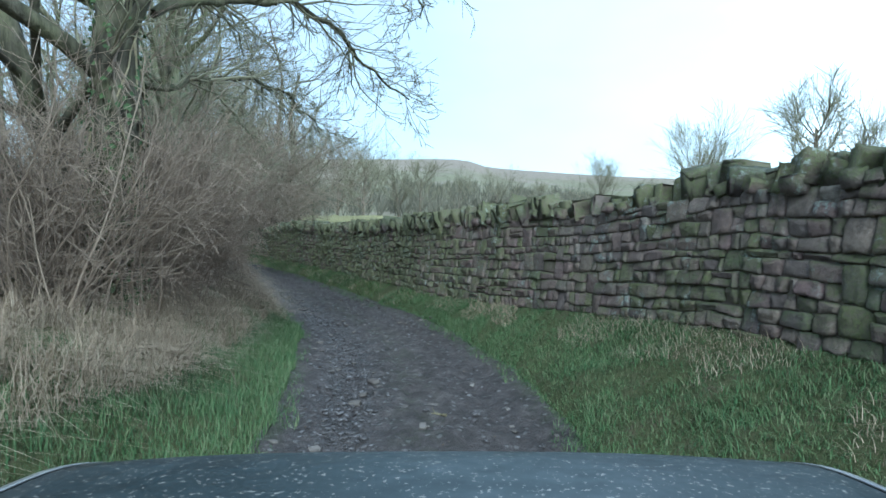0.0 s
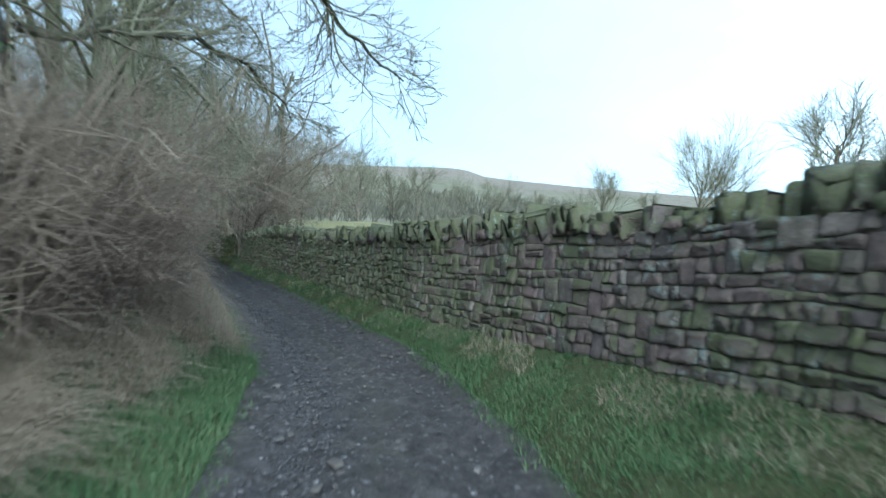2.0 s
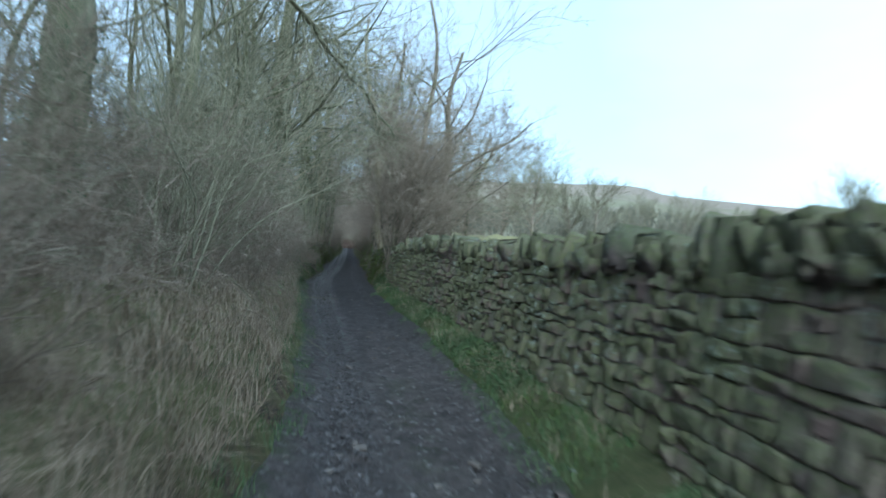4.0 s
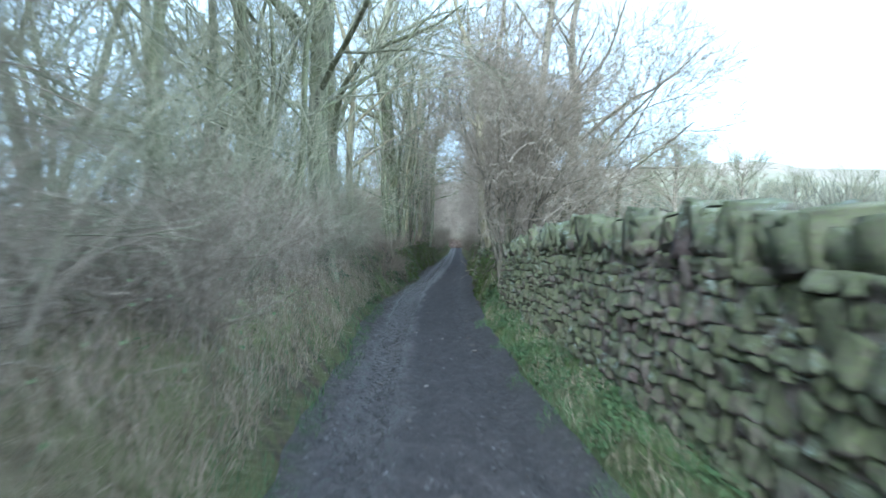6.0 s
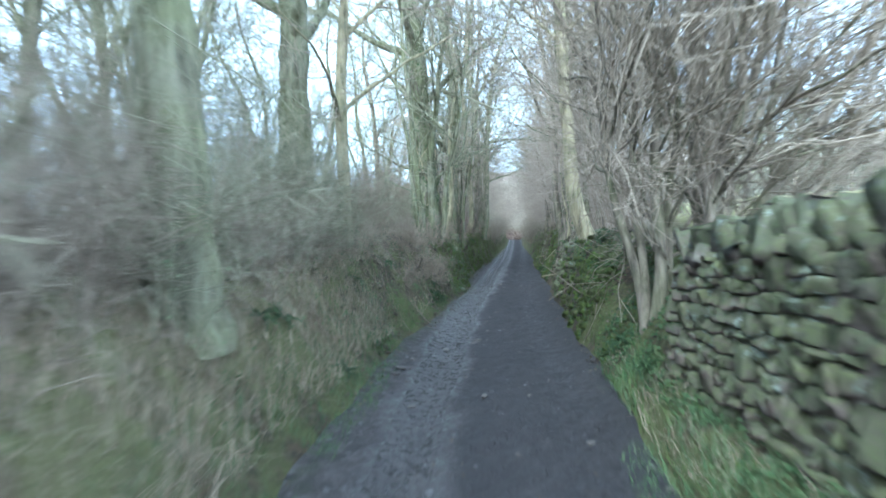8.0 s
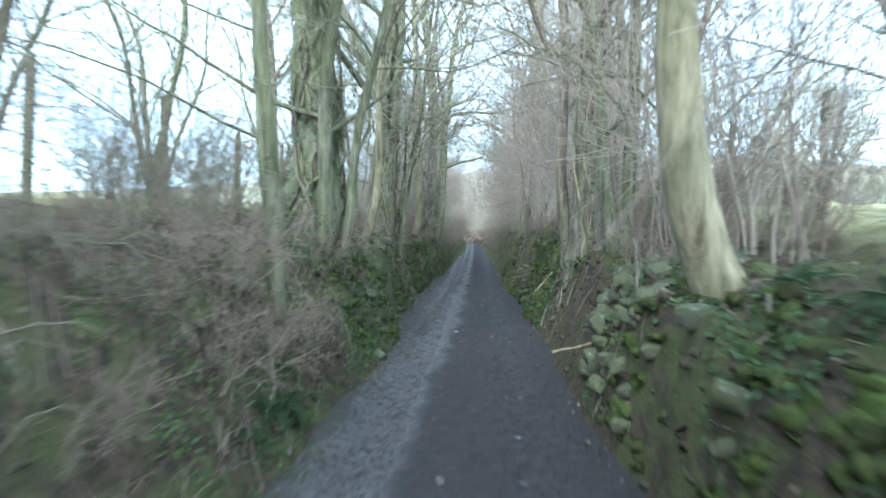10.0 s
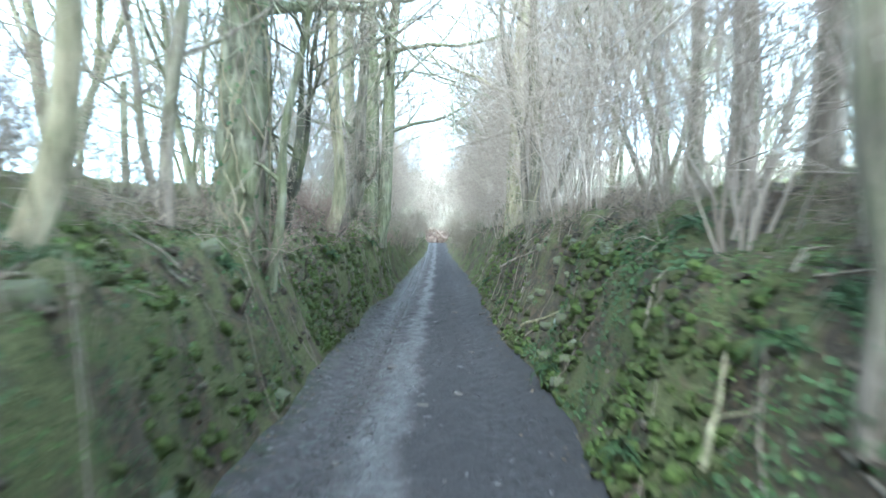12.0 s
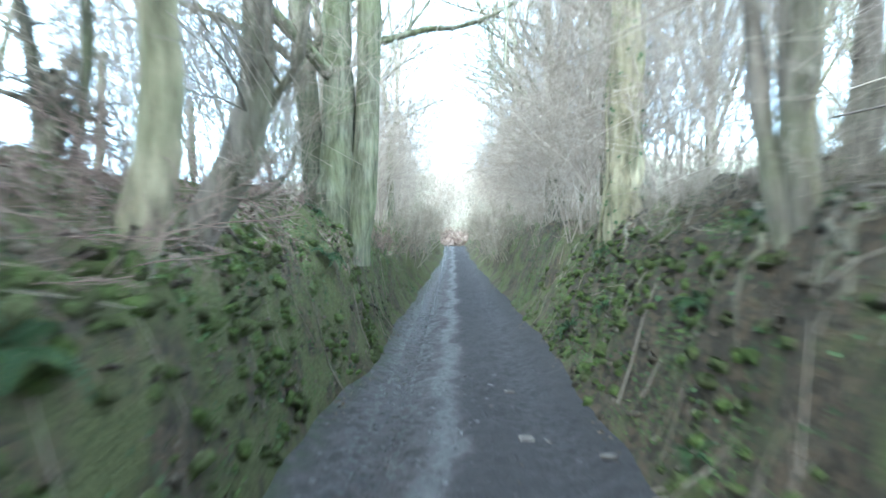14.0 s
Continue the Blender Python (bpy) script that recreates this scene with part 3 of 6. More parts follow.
def make_wall():
    rnd = random.Random(5)
    wall = new("wall_right")
    tagged(wall, "long mossy dry stone wall of rough gritstone with upright coping", "stone wall", kind="structure")
    # rubble core, set back behind the face stones
    verts, faces = [], []
    rows = np.arange(-8, 28.01, .35)
    for s in rows:
        f, t = float(wall_foot(s)) - .3, top_of_wall(s) - .02
        for u, z in ((-.016, f), (.080, t), (.50, t), (.60, f)):
            x, y = lane(s, float(wall_u(s)) + u)
            verts.append((x, y, z))
    for i in range(len(rows) - 1):
        for k in range(3):
            faces.append((i * 4 + k, i * 4 + k + 1, i * 4 + k + 5, i * 4 + k + 4))
    faces += [(0, 1, 2, 3), tuple(len(verts) - 4 + k for k in (3, 2, 1, 0))]
    core = new("core", mesh_from("core", verts, faces, STONE_JOINED, smooth=False))
    core.parent = wall
    # face stones: cells between wavy course lines, cut by slanting joints, so that neighbours fit
    courses = 11
    share = np.cumsum([0] + [rnd.uniform(.82, 1.2) for _ in range(courses)])
    share /= share[-1]

    def bed(s, n, z=0.0):
        foot, top = float(wall_foot(s)) - .10, top_of_wall(s) + .01
        k = share[n] if 0 < n < courses else n / courses
        wave = .020 * wob(s * .9, n * 1.7) + .010 * wob(s * 3.1, n * 4.1) + (.024 if s < 12 else .05) * noise.noise((s * 5.5, n * 7.3, 2)) if 0 < n < courses else 0
        return foot + (top - foot) * k + wave

    def face(s, z):
        """World place on the wall's battered face."""
        x, y = lane(s, float(wall_u(s)) - .03 + .085 * max(0, z - float(wall_foot(s))))
        return x, y

    def cell(a0, a1, b0, b1, z):
        """One stone: a0, a1 its lower and b0, b1 its upper ends along the wall; z gives the four corner heights."""
        la, lb, w = a1 - a0, b1 - b0, rnd.uniform(.12, .38)
        ring = [(w * .35, .0), (.5, rnd.uniform(-.05, .06)), (1 - w * .35, .0), (1, w * .6), (1 + rnd.uniform(-.03, .02), .5), (1, 1 - w * .6), (1 - w * .35, 1), (.5, 1 + rnd.uniform(-.06, .05)), (w * .35, 1), (0, 1 - w * .6), (rnd.uniform(-.02, .03), .5), (0, w * .6)]
        rude = 1.8 if a0 > 12 else 1.0      # the far stretch is more roughly laid
        proud, tx, tz = rude * rnd.uniform(-.018, .012), rude * rnd.uniform(-.012, .012), rude * rnd.uniform(-.014, .014)
        size = min((la + lb) / 2, (z[2] + z[3] - z[0] - z[1]) / 2)
        gap, verts = rude * rnd.choice((.001, .002, .003, .006)), []
        for inset, depth in ((gap, .10), (gap, .009), (gap + .05 * size, -.001), (gap + .13 * size, -.006), (gap + .30 * size, -.009)):
            for p, q in ring:
                lo, hi = a0 + la * p, b0 + lb * p
                sx = lo + (hi - lo) * q
                zx = (z[0] + (z[1] - z[0]) * p) * (1 - q) + (z[2] + (z[3] - z[2]) * p) * q
                sx += (0.5 - p) * 2 * min(inset + .004, .45 * la)
                zx += (0.5 - q) * 2 * min(inset, .45 * (z[2] - z[0]))
                d = depth + (proud + tx * (p - .5) * 2 + tz * (q - .5) * 2 if depth < .05 else 0) + (rnd.uniform(-.006, .006) if depth < .005 else 0)
                x, y = face(sx, zx)
                h = heading(sx)
                verts.append((x + math.cos(h) * d, y + math.sin(h) * d, zx))
        n = len(ring)
        faces = [(i * n + k, i * n + (k + 1) % n, (i + 1) * n + (k + 1) % n, (i + 1) * n + k) for i in range(4) for k in range(n)]
        faces.append(tuple(4 * n + k for k in range(n)))
        return verts, faces

    cells, blocked = [], []
    for n in range(courses):
        s, slant, held, blocked = -8.0, 0.0, sorted(blocked), []
        while s < 28:
            length = rnd.choice((.09, .11, .13, .16, .20, .25)) * rnd.uniform(.8, 1.2) * (1.12 if n < 2 else 1) * (.72 if s > 12 else .92)
            while held and held[0][1] <= s + .01:
                held.pop(0)
            if held and held[0][0] <= s + .07:
                s, slant = held[0][1], 0.0
                continue
            e, lean = s + length, rnd.uniform(-.022, .022)
            if held and e > held[0][0] - .05:
                e, lean = held[0][0], 0.0
            tall = n < courses - 1 and length > .14 and rnd.random() < (.42 if s > 12 else .30 if 4 < n < 10 else .16) and not (held and e > held[0][0] - .1)
            top = n + 2 if tall else n + 1
            if tall:
                blocked.append((s, e))
                lean = 0.0
            lo, hi = [bed(v, n) for v in (s, e)], [bed(v, top) for v in (s, e)]
            if not tall and rnd.random() < .04 and length > .16:
                m = [(p + q) / 2 + rnd.uniform(-.012, .012) for p, q in zip(lo, hi)]
                mid = slant / 2, lean / 2
                cells.append((s, cell(s, e, s + mid[0], e + mid[1], lo + m)))
                cells.append((s, cell(s + mid[0], e + mid[1], s + slant, e + lean, m + hi)))
            else:
                cells.append((s, cell(s, e, s + slant * (not tall), e + lean, lo + hi)))
            s, slant = e, lean
    near = [c for s, c in cells if 3.3 < s < 7.0][:295]
    taken = set(id(c) for c in near)
    for verts, faces in near:
        ob = new("stone", mesh_from("stone", verts, faces, STONE_EACH))
        ob.parent = wall
    verts, faces = [], []
    for s, c in cells:
        if id(c) not in taken:
            base = len(verts)
            verts += c[0]
            faces += [tuple(i + base for i in f) for f in c[1]]
    me = mesh_from("wall_stones", verts, faces, STONE_JOINED)
    floats(me, "mossy", np.clip((np.array(verts)[:, 1] - 5.5) / 4, .3, 1.6))
    ob = new("wall_stones", me)
    ob.parent = wall
    tagged(ob, "rough courses of mossy gritstone", kind="stuff")
    # coping: leaning slabs, then flat mossy pieces, then a heap of big blocks at the near end
    s, cope_single, cope_rest = -8.0, [], []
    while s < 27.8:
        heap, flat = 2.6 < s < 5.0, 5.0 <= s < 7.0
        length = rnd.uniform(.12, .22) if heap else rnd.uniform(.16, .34) if flat else rnd.choice((.06, .08, .10, .13, .18)) * rnd.uniform(.8, 1.25)
        h = rnd.uniform(.17, .27) if heap else rnd.uniform(.12, .22) if flat else rnd.uniform(.17, .33)
        mid = s + length / 2
        x, y = lane(mid, float(wall_u(mid)) + .26 + rnd.uniform(-.06, .06))
        slope = rnd.uniform(-.5, .5) if heap else rnd.uniform(-.12, .12) if flat else .38 + rnd.gauss(0, .34)
        m = block_matrix(x, y, top_of_wall(mid) + h * .40, heading(mid) + math.pi / 2 + rnd.uniform(-.25, .25) * (3 if heap else 1), length * (1.2 if not flat else 1.05), rnd.uniform(.30, .44), h * 1.15,
                         rnd.uniform(-.3, .3), slope, rnd.uniform(-.3, .3))
        (cope_single if 2.8 < mid < 18 and len(cope_single) < 90 else cope_rest).append((rnd.randrange(len(SLABS)), m))
        if rnd.random() < (.6 if flat else .45):      # small stones wedged on the road side
            x, y = lane(mid, float(wall_u(mid)) + .10 + rnd.uniform(-.03, .05))
            a = rnd.uniform(.06, .13)
            cope_rest.append((rnd.randrange(len(SLABS)), block_matrix(x, y, top_of_wall(mid) + a * .35, rnd.uniform(0, 6.28), a * 1.7, a * 1.4, a, rnd.uniform(-.4, .4), rnd.uniform(-.4, .4))))
        s += length * .93
    for k, m in cope_single:
        ob = new("coping_stone", SLAB_MESH[k])
        ob.parent = wall
        ob.matrix_world = m
    joined("coping_stones", cope_rest, SLABS, STONE_JOINED, wall, "upright lichened coping stones")


make_wall()


def make_old_wall():
    """The broken, mossy wall half hidden behind the bushes."""
    rnd = random.Random(8)
    wall = new("wall_left")
    tagged(wall, "low ruined mossy stone wall half hidden by bushes", "stone wall", kind="structure")
    pieces = []
    for n in range(9):
        s = 1.5
        while s < 9.5:
            length = rnd.uniform(.18, .42)
            u = -4.2 + .06 * s
            foot = level(s, u) - .1
            zc = foot + .08 + n * .155
            if n < 7 + wob(s, 2) * 2:
                x, y = lane(s, u + rnd.uniform(-.03, .03))
                pieces.append((rnd.randrange(12), block_matrix(x, y, zc, heading(s) + math.pi / 2 + rnd.uniform(-.1, .1), length * 1.05, .5, .165, rnd.uniform(-.06, .06), rnd.uniform(-.06, .06))))
            s += length
    joined("wall_stones", pieces, SHAPES, STONE_JOINED, wall, "mossy tumbled gritstone blocks")


make_old_wall()

# ---- wood: trees, shrubs ----
def tubes(lines, sides):
    """Vertices and faces of tapered tubes round polylines (points, radii)."""
    groups = {}
    for p, r in lines:
        groups.setdefault(len(p), []).append((p, r))
    V, F, base = [], [], 0
    ang = np.arange(sides) * 2 * np.pi / sides
    for k, some in groups.items():
        P = np.array([p for p, _ in some], float)
        R = np.array([r for _, r in some], float)
        n = len(P)
        T = np.gradient(P, axis=1)
        T /= np.linalg.norm(T, axis=2, keepdims=True) + 1e-9
        ref = np.where(np.abs(T[:, :1, 2:3]) > .8, [[[1., 0, 0]]], [[[0, 0, 1.]]])
        A = np.cross(T, np.broadcast_to(ref, T.shape))
        A /= np.linalg.norm(A, axis=2, keepdims=True) + 1e-9
        B = np.cross(T, A)
        ring = P[:, :, None, :] + R[:, :, None, None] * (np.cos(ang)[None, None, :, None] * A[:, :, None, :] + np.sin(ang)[None, None, :, None] * B[:, :, None, :])
        V.append(ring.reshape(-1, 3))
        i = np.arange(n)[:, None, None] * k * sides + np.arange(k - 1)[None, :, None] * sides
        j = np.arange(sides)[None, None, :]
        q = (j + 1) % sides
        f = np.stack([i + j, i + q, i + sides + q, i + sides + j], axis=-1).reshape(-1, 4) + base
        F.append(f)
        base += n * k * sides
    return np.vstack(V), np.vstack(F)


def quick_mesh(name, V, F, mat, smooth=True):
    """A mesh from arrays of vertices and equal-sided faces."""
    me = bpy.data.meshes.new(name)
    k = F.shape[1]
    me.vertices.add(len(V))
    me.vertices.foreach_set("co", np.asarray(V, np.float32).ravel())
    me.loops.add(F.size)
    me.loops.foreach_set("vertex_index", np.asarray(F, np.int32).ravel())
    me.polygons.add(len(F))
    me.polygons.foreach_set("loop_start", np.arange(0, F.size, k, dtype=np.int32))
    me.update(calc_edges=True)
    me.materials.append(mat)
    if smooth:
        me.shade_smooth()
    return me


def part(name, me, parent, label="", kind=""):
    ob = new(name, me)
    ob.parent = parent
    return tagged(ob, label, kind=kind)


def curl(p, k):
    return np.array(noise.noise_vector(Vector(p) * k))


def grow(rng, start, way, length, radius, segs, wander=.25, rise=.0, tip=.25):
    """One wandering limb: points and radii."""
    P, d = [np.array(start, float)], np.array(way, float)
    d /= np.linalg.norm(d)
    step = length / segs
    for i in range(segs):
        d = d + rng.normal(0, wander, 3) * .5 + np.array([0, 0, rise]) * .3
        d /= np.linalg.norm(d)
        P.append(P[-1] + d * step)
    return np.array(P), radius * np.linspace(1, tip, segs + 1)


def aside(rng, d, angle):
    a = np.cross(d, rng.normal(0, 1, 3))
    a /= np.linalg.norm(a) + 1e-9
    return d * math.cos(angle) + a * math.sin(angle)


def offshoots(rng, line, count, lo, hi, angle, ratio, thin, segs, wander, rise, tip=.3, spread=.35):
    P, R = line
    out = []
    whole = np.linalg.norm(np.diff(P, axis=0), axis=1).sum()
    for f in np.sort(rng.uniform(lo, hi, count)):
        x = f * (len(P) - 1)
        i = min(int(x), len(P) - 2)
        w = x - i
        p, r = P[i] * (1 - w) + P[i + 1] * w, R[i] * (1 - w) + R[i + 1] * w
        d = P[i + 1] - P[i]
        d /= np.linalg.norm(d) + 1e-9
        way = aside(rng, d, angle * rng.uniform(.65, 1.3))
        n = whole * ratio * rng.uniform(1 - spread, 1 + spread) * (1.15 - .5 * f)
        out.append(grow(rng, p, way, n, max(.0022, min(r * .8, r * thin * rng.uniform(.8, 1.2))), segs, wander, rise, tip))
    return out


def leaf_cards(rng, places, normals, size, mat, name):
    """Small folded leaves (two triangles hinged on the midrib) at the given places."""
    n = len(places)
    a = np.cross(normals, rng.normal(0, 1, (n, 3)))
    a /= np.linalg.norm(a, axis=1, keepdims=True) + 1e-9
    b = np.cross(normals, a)
    s = (size * rng.uniform(.6, 1.3, n))[:, None]
    tipv, left, right = places + a * s, places + a * s * .45 + b * s * .42 + normals * s * .15, places + a * s * .45 - b * s * .42 + normals * s * .15
    V = np.stack([places, left, tipv, right], axis=1).reshape(-1, 3)
    F = np.arange(n * 4).reshape(-1, 4)
    F = np.concatenate([F[:, [0, 1, 2]], F[:, [0, 2, 3]]])
    return quick_mesh(name, V, F, mat, smooth=False)


def crown_mesh(mid, fine, twig, least=.0042):
    fine = [(p, np.maximum(r, least)) for p, r in fine]
    mid = [(p, np.maximum(r, least * 1.4)) for p, r in mid]
    V, F = tubes(mid, 4)
    W, G = tubes(fine, 3) if fine else (V[:0], F[:0])
    return quick_mesh("crown", np.vstack([V, W]), np.vstack([F, G + len(V)]), twig)


def off_track(lines, foot):
    """Leaves out the limbs that passing carts would have broken off."""
    if not lines:
        return lines
    mids = LC[::6]
    out = []
    for p, r in lines:
        w = p[::2] + np.array(foot)
        low = w[w[:, 2] < 3.4]
        if len(low) == 0 or np.min(np.hypot(low[:, None, 0] - mids[None, :, 0], low[:, None, 1] - mids[None, :, 1])) > .95:
            out.append((p, r))
    return out


def make_tree(label, s, u, stems, seed, bark, twig, branch=(9, 6, 4, 1), first=.3, ivy=0, roots=0, sink=.25, reach=1.0, droop=.15, vines=0, group="lane trees", name="tree", extra=(), bend=2, trim=True):
    """stems: (height, radius, lean x, lean y, offset x, offset y) each, and for a stem that grows out of the bank before it rises (bow x, bow y); branch: offshoots per level."""
    rng = np.random.default_rng(seed)
    foot = on_lane(s, u, -sink)
    tree = new(name)
    tree.location = foot
    tagged(tree, label, "tree", group)
    trunks, big, mid, fine = [], [], [], []
    for h, r, lx, ly, ox, oy, *bow in stems:
        bx, by = bow or (0, 0)
        segs = 18 if not bow else 40
        P = [np.array((ox, oy, 0.0))]
        for i in range(segs):
            k = (i + 1) / segs
            out = 1 - math.exp(-(h * k / .55) ** 1.5)
            P.append(np.array((bx * out + ox + lx * h * k + .034 * h * math.sin(5.9 * k + seed + ox * 9) * k + .05 * math.sin(15 * k + seed), by * out + oy + ly * h * k + .035 * h * math.sin(7.1 * k + seed * 2) * k, h * k)))
        P = np.array(P)
        R = r * np.interp(np.linspace(0, 1, segs + 1), [0, .06, .15, 1], [1.55, 1.15, 1.0, .32])
        trunks.append((P, R))
        L1 = offshoots(rng, (P, R), branch[0], first, .98, .95, .45 * reach, .42, 8, .30, droop, .22)
        big += L1
        for b in L1:
            L2 = offshoots(rng, b, branch[1], .15, 1, .75, .5, .50, 5, .36, .05, .3)
            mid += L2
            for c in L2:
                L3 = offshoots(rng, c, branch[2], .12, 1, .7, .55, .5, bend, .42, .1, .4)
                fine += L3
                for d in L3:
                    fine += offshoots(rng, d, branch[3], .2, 1, .65, .6, .7, 1, .3, .1, .5)
    if trim:
        big, mid, fine = (off_track(lines, foot) for lines in (big, mid, fine))
    for guide, r in extra:        # long limbs of known course
        P = np.array([np.array(g) - np.array(foot) for g in spline(guide, 5)])
        P += rng.normal(0, .03, P.shape)
        line = (P, r * np.linspace(1, .2, len(P)))
        big.append(line)
        L2 = offshoots(rng, line, 32, .1, 1, .8, .22, .5, 6, .36, .05, .3)
        mid += L2
        for c in L2:
            L3 = offshoots(rng, c, 8, .1, 1, .7, .5, .55, 2, .40, .1, .4)
            fine += L3
            for d in L3:
                fine += offshoots(rng, d, 2, .2, 1, .65, .6, .7, 1, .3, .1, .5)
    for P, R in trunks:
        n, k = (64, 20) if R[-1] > .055 else (19, 12)
        f = np.linspace(0, 1, n) ** 1.25 * (len(P) - 1)
        line = (np.stack([np.interp(f, range(len(P)), P[:, i]) for i in range(3)], axis=1), np.interp(f, range(len(R)), R))
        V, F = tubes([line], k)
        bump = np.array([.6 * noise.noise(Vector(v) * 6.5) + noise.noise(Vector(v) * 2.3) + .4 * noise.noise(Vector(v) * 14) for v in V])
        axis = np.repeat(line[0], k, axis=0)
        V = axis + (V - axis) * (1 + .26 * bump[:, None])
        part("trunk", quick_mesh("trunk", V, F, bark), tree)
    for line in big:
        part("limb", quick_mesh("limb", *tubes([line], 7), bark), tree)
    part("crown", crown_mesh(mid, fine, twig), tree, kind="stuff")
    toward = 1 if u < 0 else -1
    for k in range(roots):       # bare roots running down the bank
        d, v, P = s + rng.uniform(-.5, .5), u + toward * .05, []
        reach_down = rng.uniform(.5, 1.1)
        for i in range(8):
            d += rng.normal(0, .13)
            P.append(np.array(on_lane(d, v, .03 * rng.uniform(-.8, 1.4))) - np.array(foot))
            v += toward * rng.uniform(.03, .09) * reach_down
        root = (np.array(P), rng.uniform(.014, .040) * np.linspace(1, .25, 8))
        part("root", quick_mesh("root", *tubes([root], 6), BARK_BROWN), tree)
    for _ in range(vines):       # woody ivy stems climbing the trunk
        P, R = trunks[0]
        a, drift, h = rng.uniform(0, 6.28), rng.normal(0, .5), rng.uniform(2.5, 5)
        rise = np.linspace(-.1, h, 26)
        f = np.clip(rise / stems[0][0], 0, 1) * (len(P) - 1)
        c = np.stack([np.interp(f, range(len(P)), P[:, i]) for i in range(3)], axis=1)
        r = np.interp(f, range(len(R)), R) * rng.uniform(1.0, 1.25)
        a = a + drift * rise + .5 * np.sin(rise * rng.uniform(1.5, 3) + a * 3) + np.cumsum(rng.normal(0, .12, 26))
        Q = c + np.stack([np.cos(a) * r, np.sin(a) * r, np.zeros(26)], axis=1)
        part("vine", quick_mesh("vine", *tubes([(Q, rng.uniform(.010, .028) * np.linspace(1, .4, 26))], 6), BARK_PALE if rng.random() < .5 else BARK_BROWN), tree)
    if ivy:
        P, R = trunks[0]
        k = rng.uniform(0, 1, ivy) ** 2.2 * .5 * (len(P) - 1)
        i = k.astype(int)
        w = (k - i)[:, None]
        c, r = P[i] * (1 - w) + P[i + 1] * w, (R[i] * (1 - w[:, 0]) + R[i + 1] * w[:, 0])
        a = rng.uniform(0, 2 * np.pi, ivy)
        nrm = np.stack([np.cos(a), np.sin(a), rng.uniform(-.2, .6, ivy)], axis=1)
        nrm /= np.linalg.norm(nrm, axis=1, keepdims=True)
        part("ivy", leaf_cards(rng, c + nrm * (r[:, None] * 1.08 + .02 + rng.uniform(0, .07, (ivy, 1))), nrm, .055, LEAF, "ivy"), tree, "dark green ivy leaves", "stuff")
    return tree


def shrub_mesh(seed, stems, height, spread, twig, branch=(7, 5), wander=.3, own=5, thick=.015):
    """A twiggy winter bush, built at the origin: its few main stems and the mass of the rest."""
    rng = np.random.default_rng(seed)
    main, fine = [], []
    for _ in range(stems):
        a, r = rng.uniform(0, 2 * np.pi), rng.uniform(0, spread * .35)
        way = np.array((math.cos(a) * spread * rng.uniform(.1, .8), math.sin(a) * spread * rng.uniform(.1, .8), height))
        L = grow(rng, (math.cos(a) * r, math.sin(a) * r, -.25), way, height * rng.uniform(.6, 1.15), thick * rng.uniform(.5, 1.1), 8, wander, 0, .3)
        main.append(L)
        L2 = offshoots(rng, L, branch[0], .12, 1, .75, .38, .5, 4, .5, .08, .4)
        fine += L2
        for b in L2:
            fine += offshoots(rng, b, branch[1], .1, 1, .75, .6, .6, 1, .5, .08, .5)
    return [quick_mesh("stem", *tubes([L], 6), twig) for L in main[:own]], crown_mesh(main[own:], fine, twig, .003)


def put_shrub(mesh, s, u, turn, size, label, group, name="bush", category="bush", dz=0.0):
    ob = new(name)
    ob.matrix_world = Matrix.Translation(on_lane(s, u, dz)) @ Matrix.Rotation(turn, 4, "Z") @ Matrix.Scale(size, 4)
    tagged(ob, label, category, group)
    for me in mesh[0]:
        part("stem", me, ob)
    part("crown", mesh[1], ob, kind="stuff")
    return ob


# Trees of the first stretch, on the left bank
on = lambda s, u, z: (*(float(v) for v in lane(s, u)), z)
make_tree("old ivy-clad tree with mossy limbs over the track", 6.0, -2.8, [(9, .21, .03, .02, 0, 0), (7.5, .12, -.20, .0, -.35, .15)], 11, BARK_DARK, TWIG_GREEN, (13, 7, 5, 1), .22, 1500, reach=1.0, vines=10,
          extra=[([(-2.9, 6.0, 3.6), (-2.6, 6.9, 4.1), (-1.9, 7.7, 4.35), (-1.35, 8.5, 4.1), (-.95, 9.0, 3.75), (-.55, 9.4, 3.5)], .055),
                 ([(-2.9, 6.0, 4.6), (-2.0, 6.6, 5.5), (-1.0, 7.2, 5.5), (-.45, 7.8, 4.9), (-.3, 8.2, 4.35)], .05),
                 ([(-3.0, 6.1, 2.9), (-2.6, 7.2, 3.3), (-2.2, 8.4, 3.35), (-1.9, 9.4, 3.0)], .04)])
make_tree("tall mossy hedgerow tree with a drooping limb", 14.2, -3.1, [(11, .19, .02, .02, 0, 0)], 12, BARK_GREEN, TWIG_GREEN, (13, 7, 5, 1), .2, 500,
          extra=[([on(14.3, -2.9, 4.6), on(15.6, -2.3, 5.0), on(17.2, -1.5, 4.7), on(18.4, -.6, 4.1), on(19.4, .3, 3.4)], .06),
                 ([on(14.3, -2.9, 6.0), on(15.4, -1.8, 6.6), on(16.6, -.6, 6.3), on(17.6, .3, 5.6)], .05)])
make_tree("slim mossy tree in the hedge", 10.3, -3.4, [(8.5, .10, -.03, .03, 0, 0), (7, .07, .06, .0, .3, .2)], 13, BARK_GREEN, TWIG_BROWN, (11, 6, 4, 1), .2)
make_tree("slender two-stemmed tree in the hedge", 19.6, -3.2, [(9, .12, .04, .02, 0, 0), (8, .1, -.08, .05, -.3, .1)], 14, BARK_GREEN, TWIG_BROWN, (11, 6, 4, 1), .2)
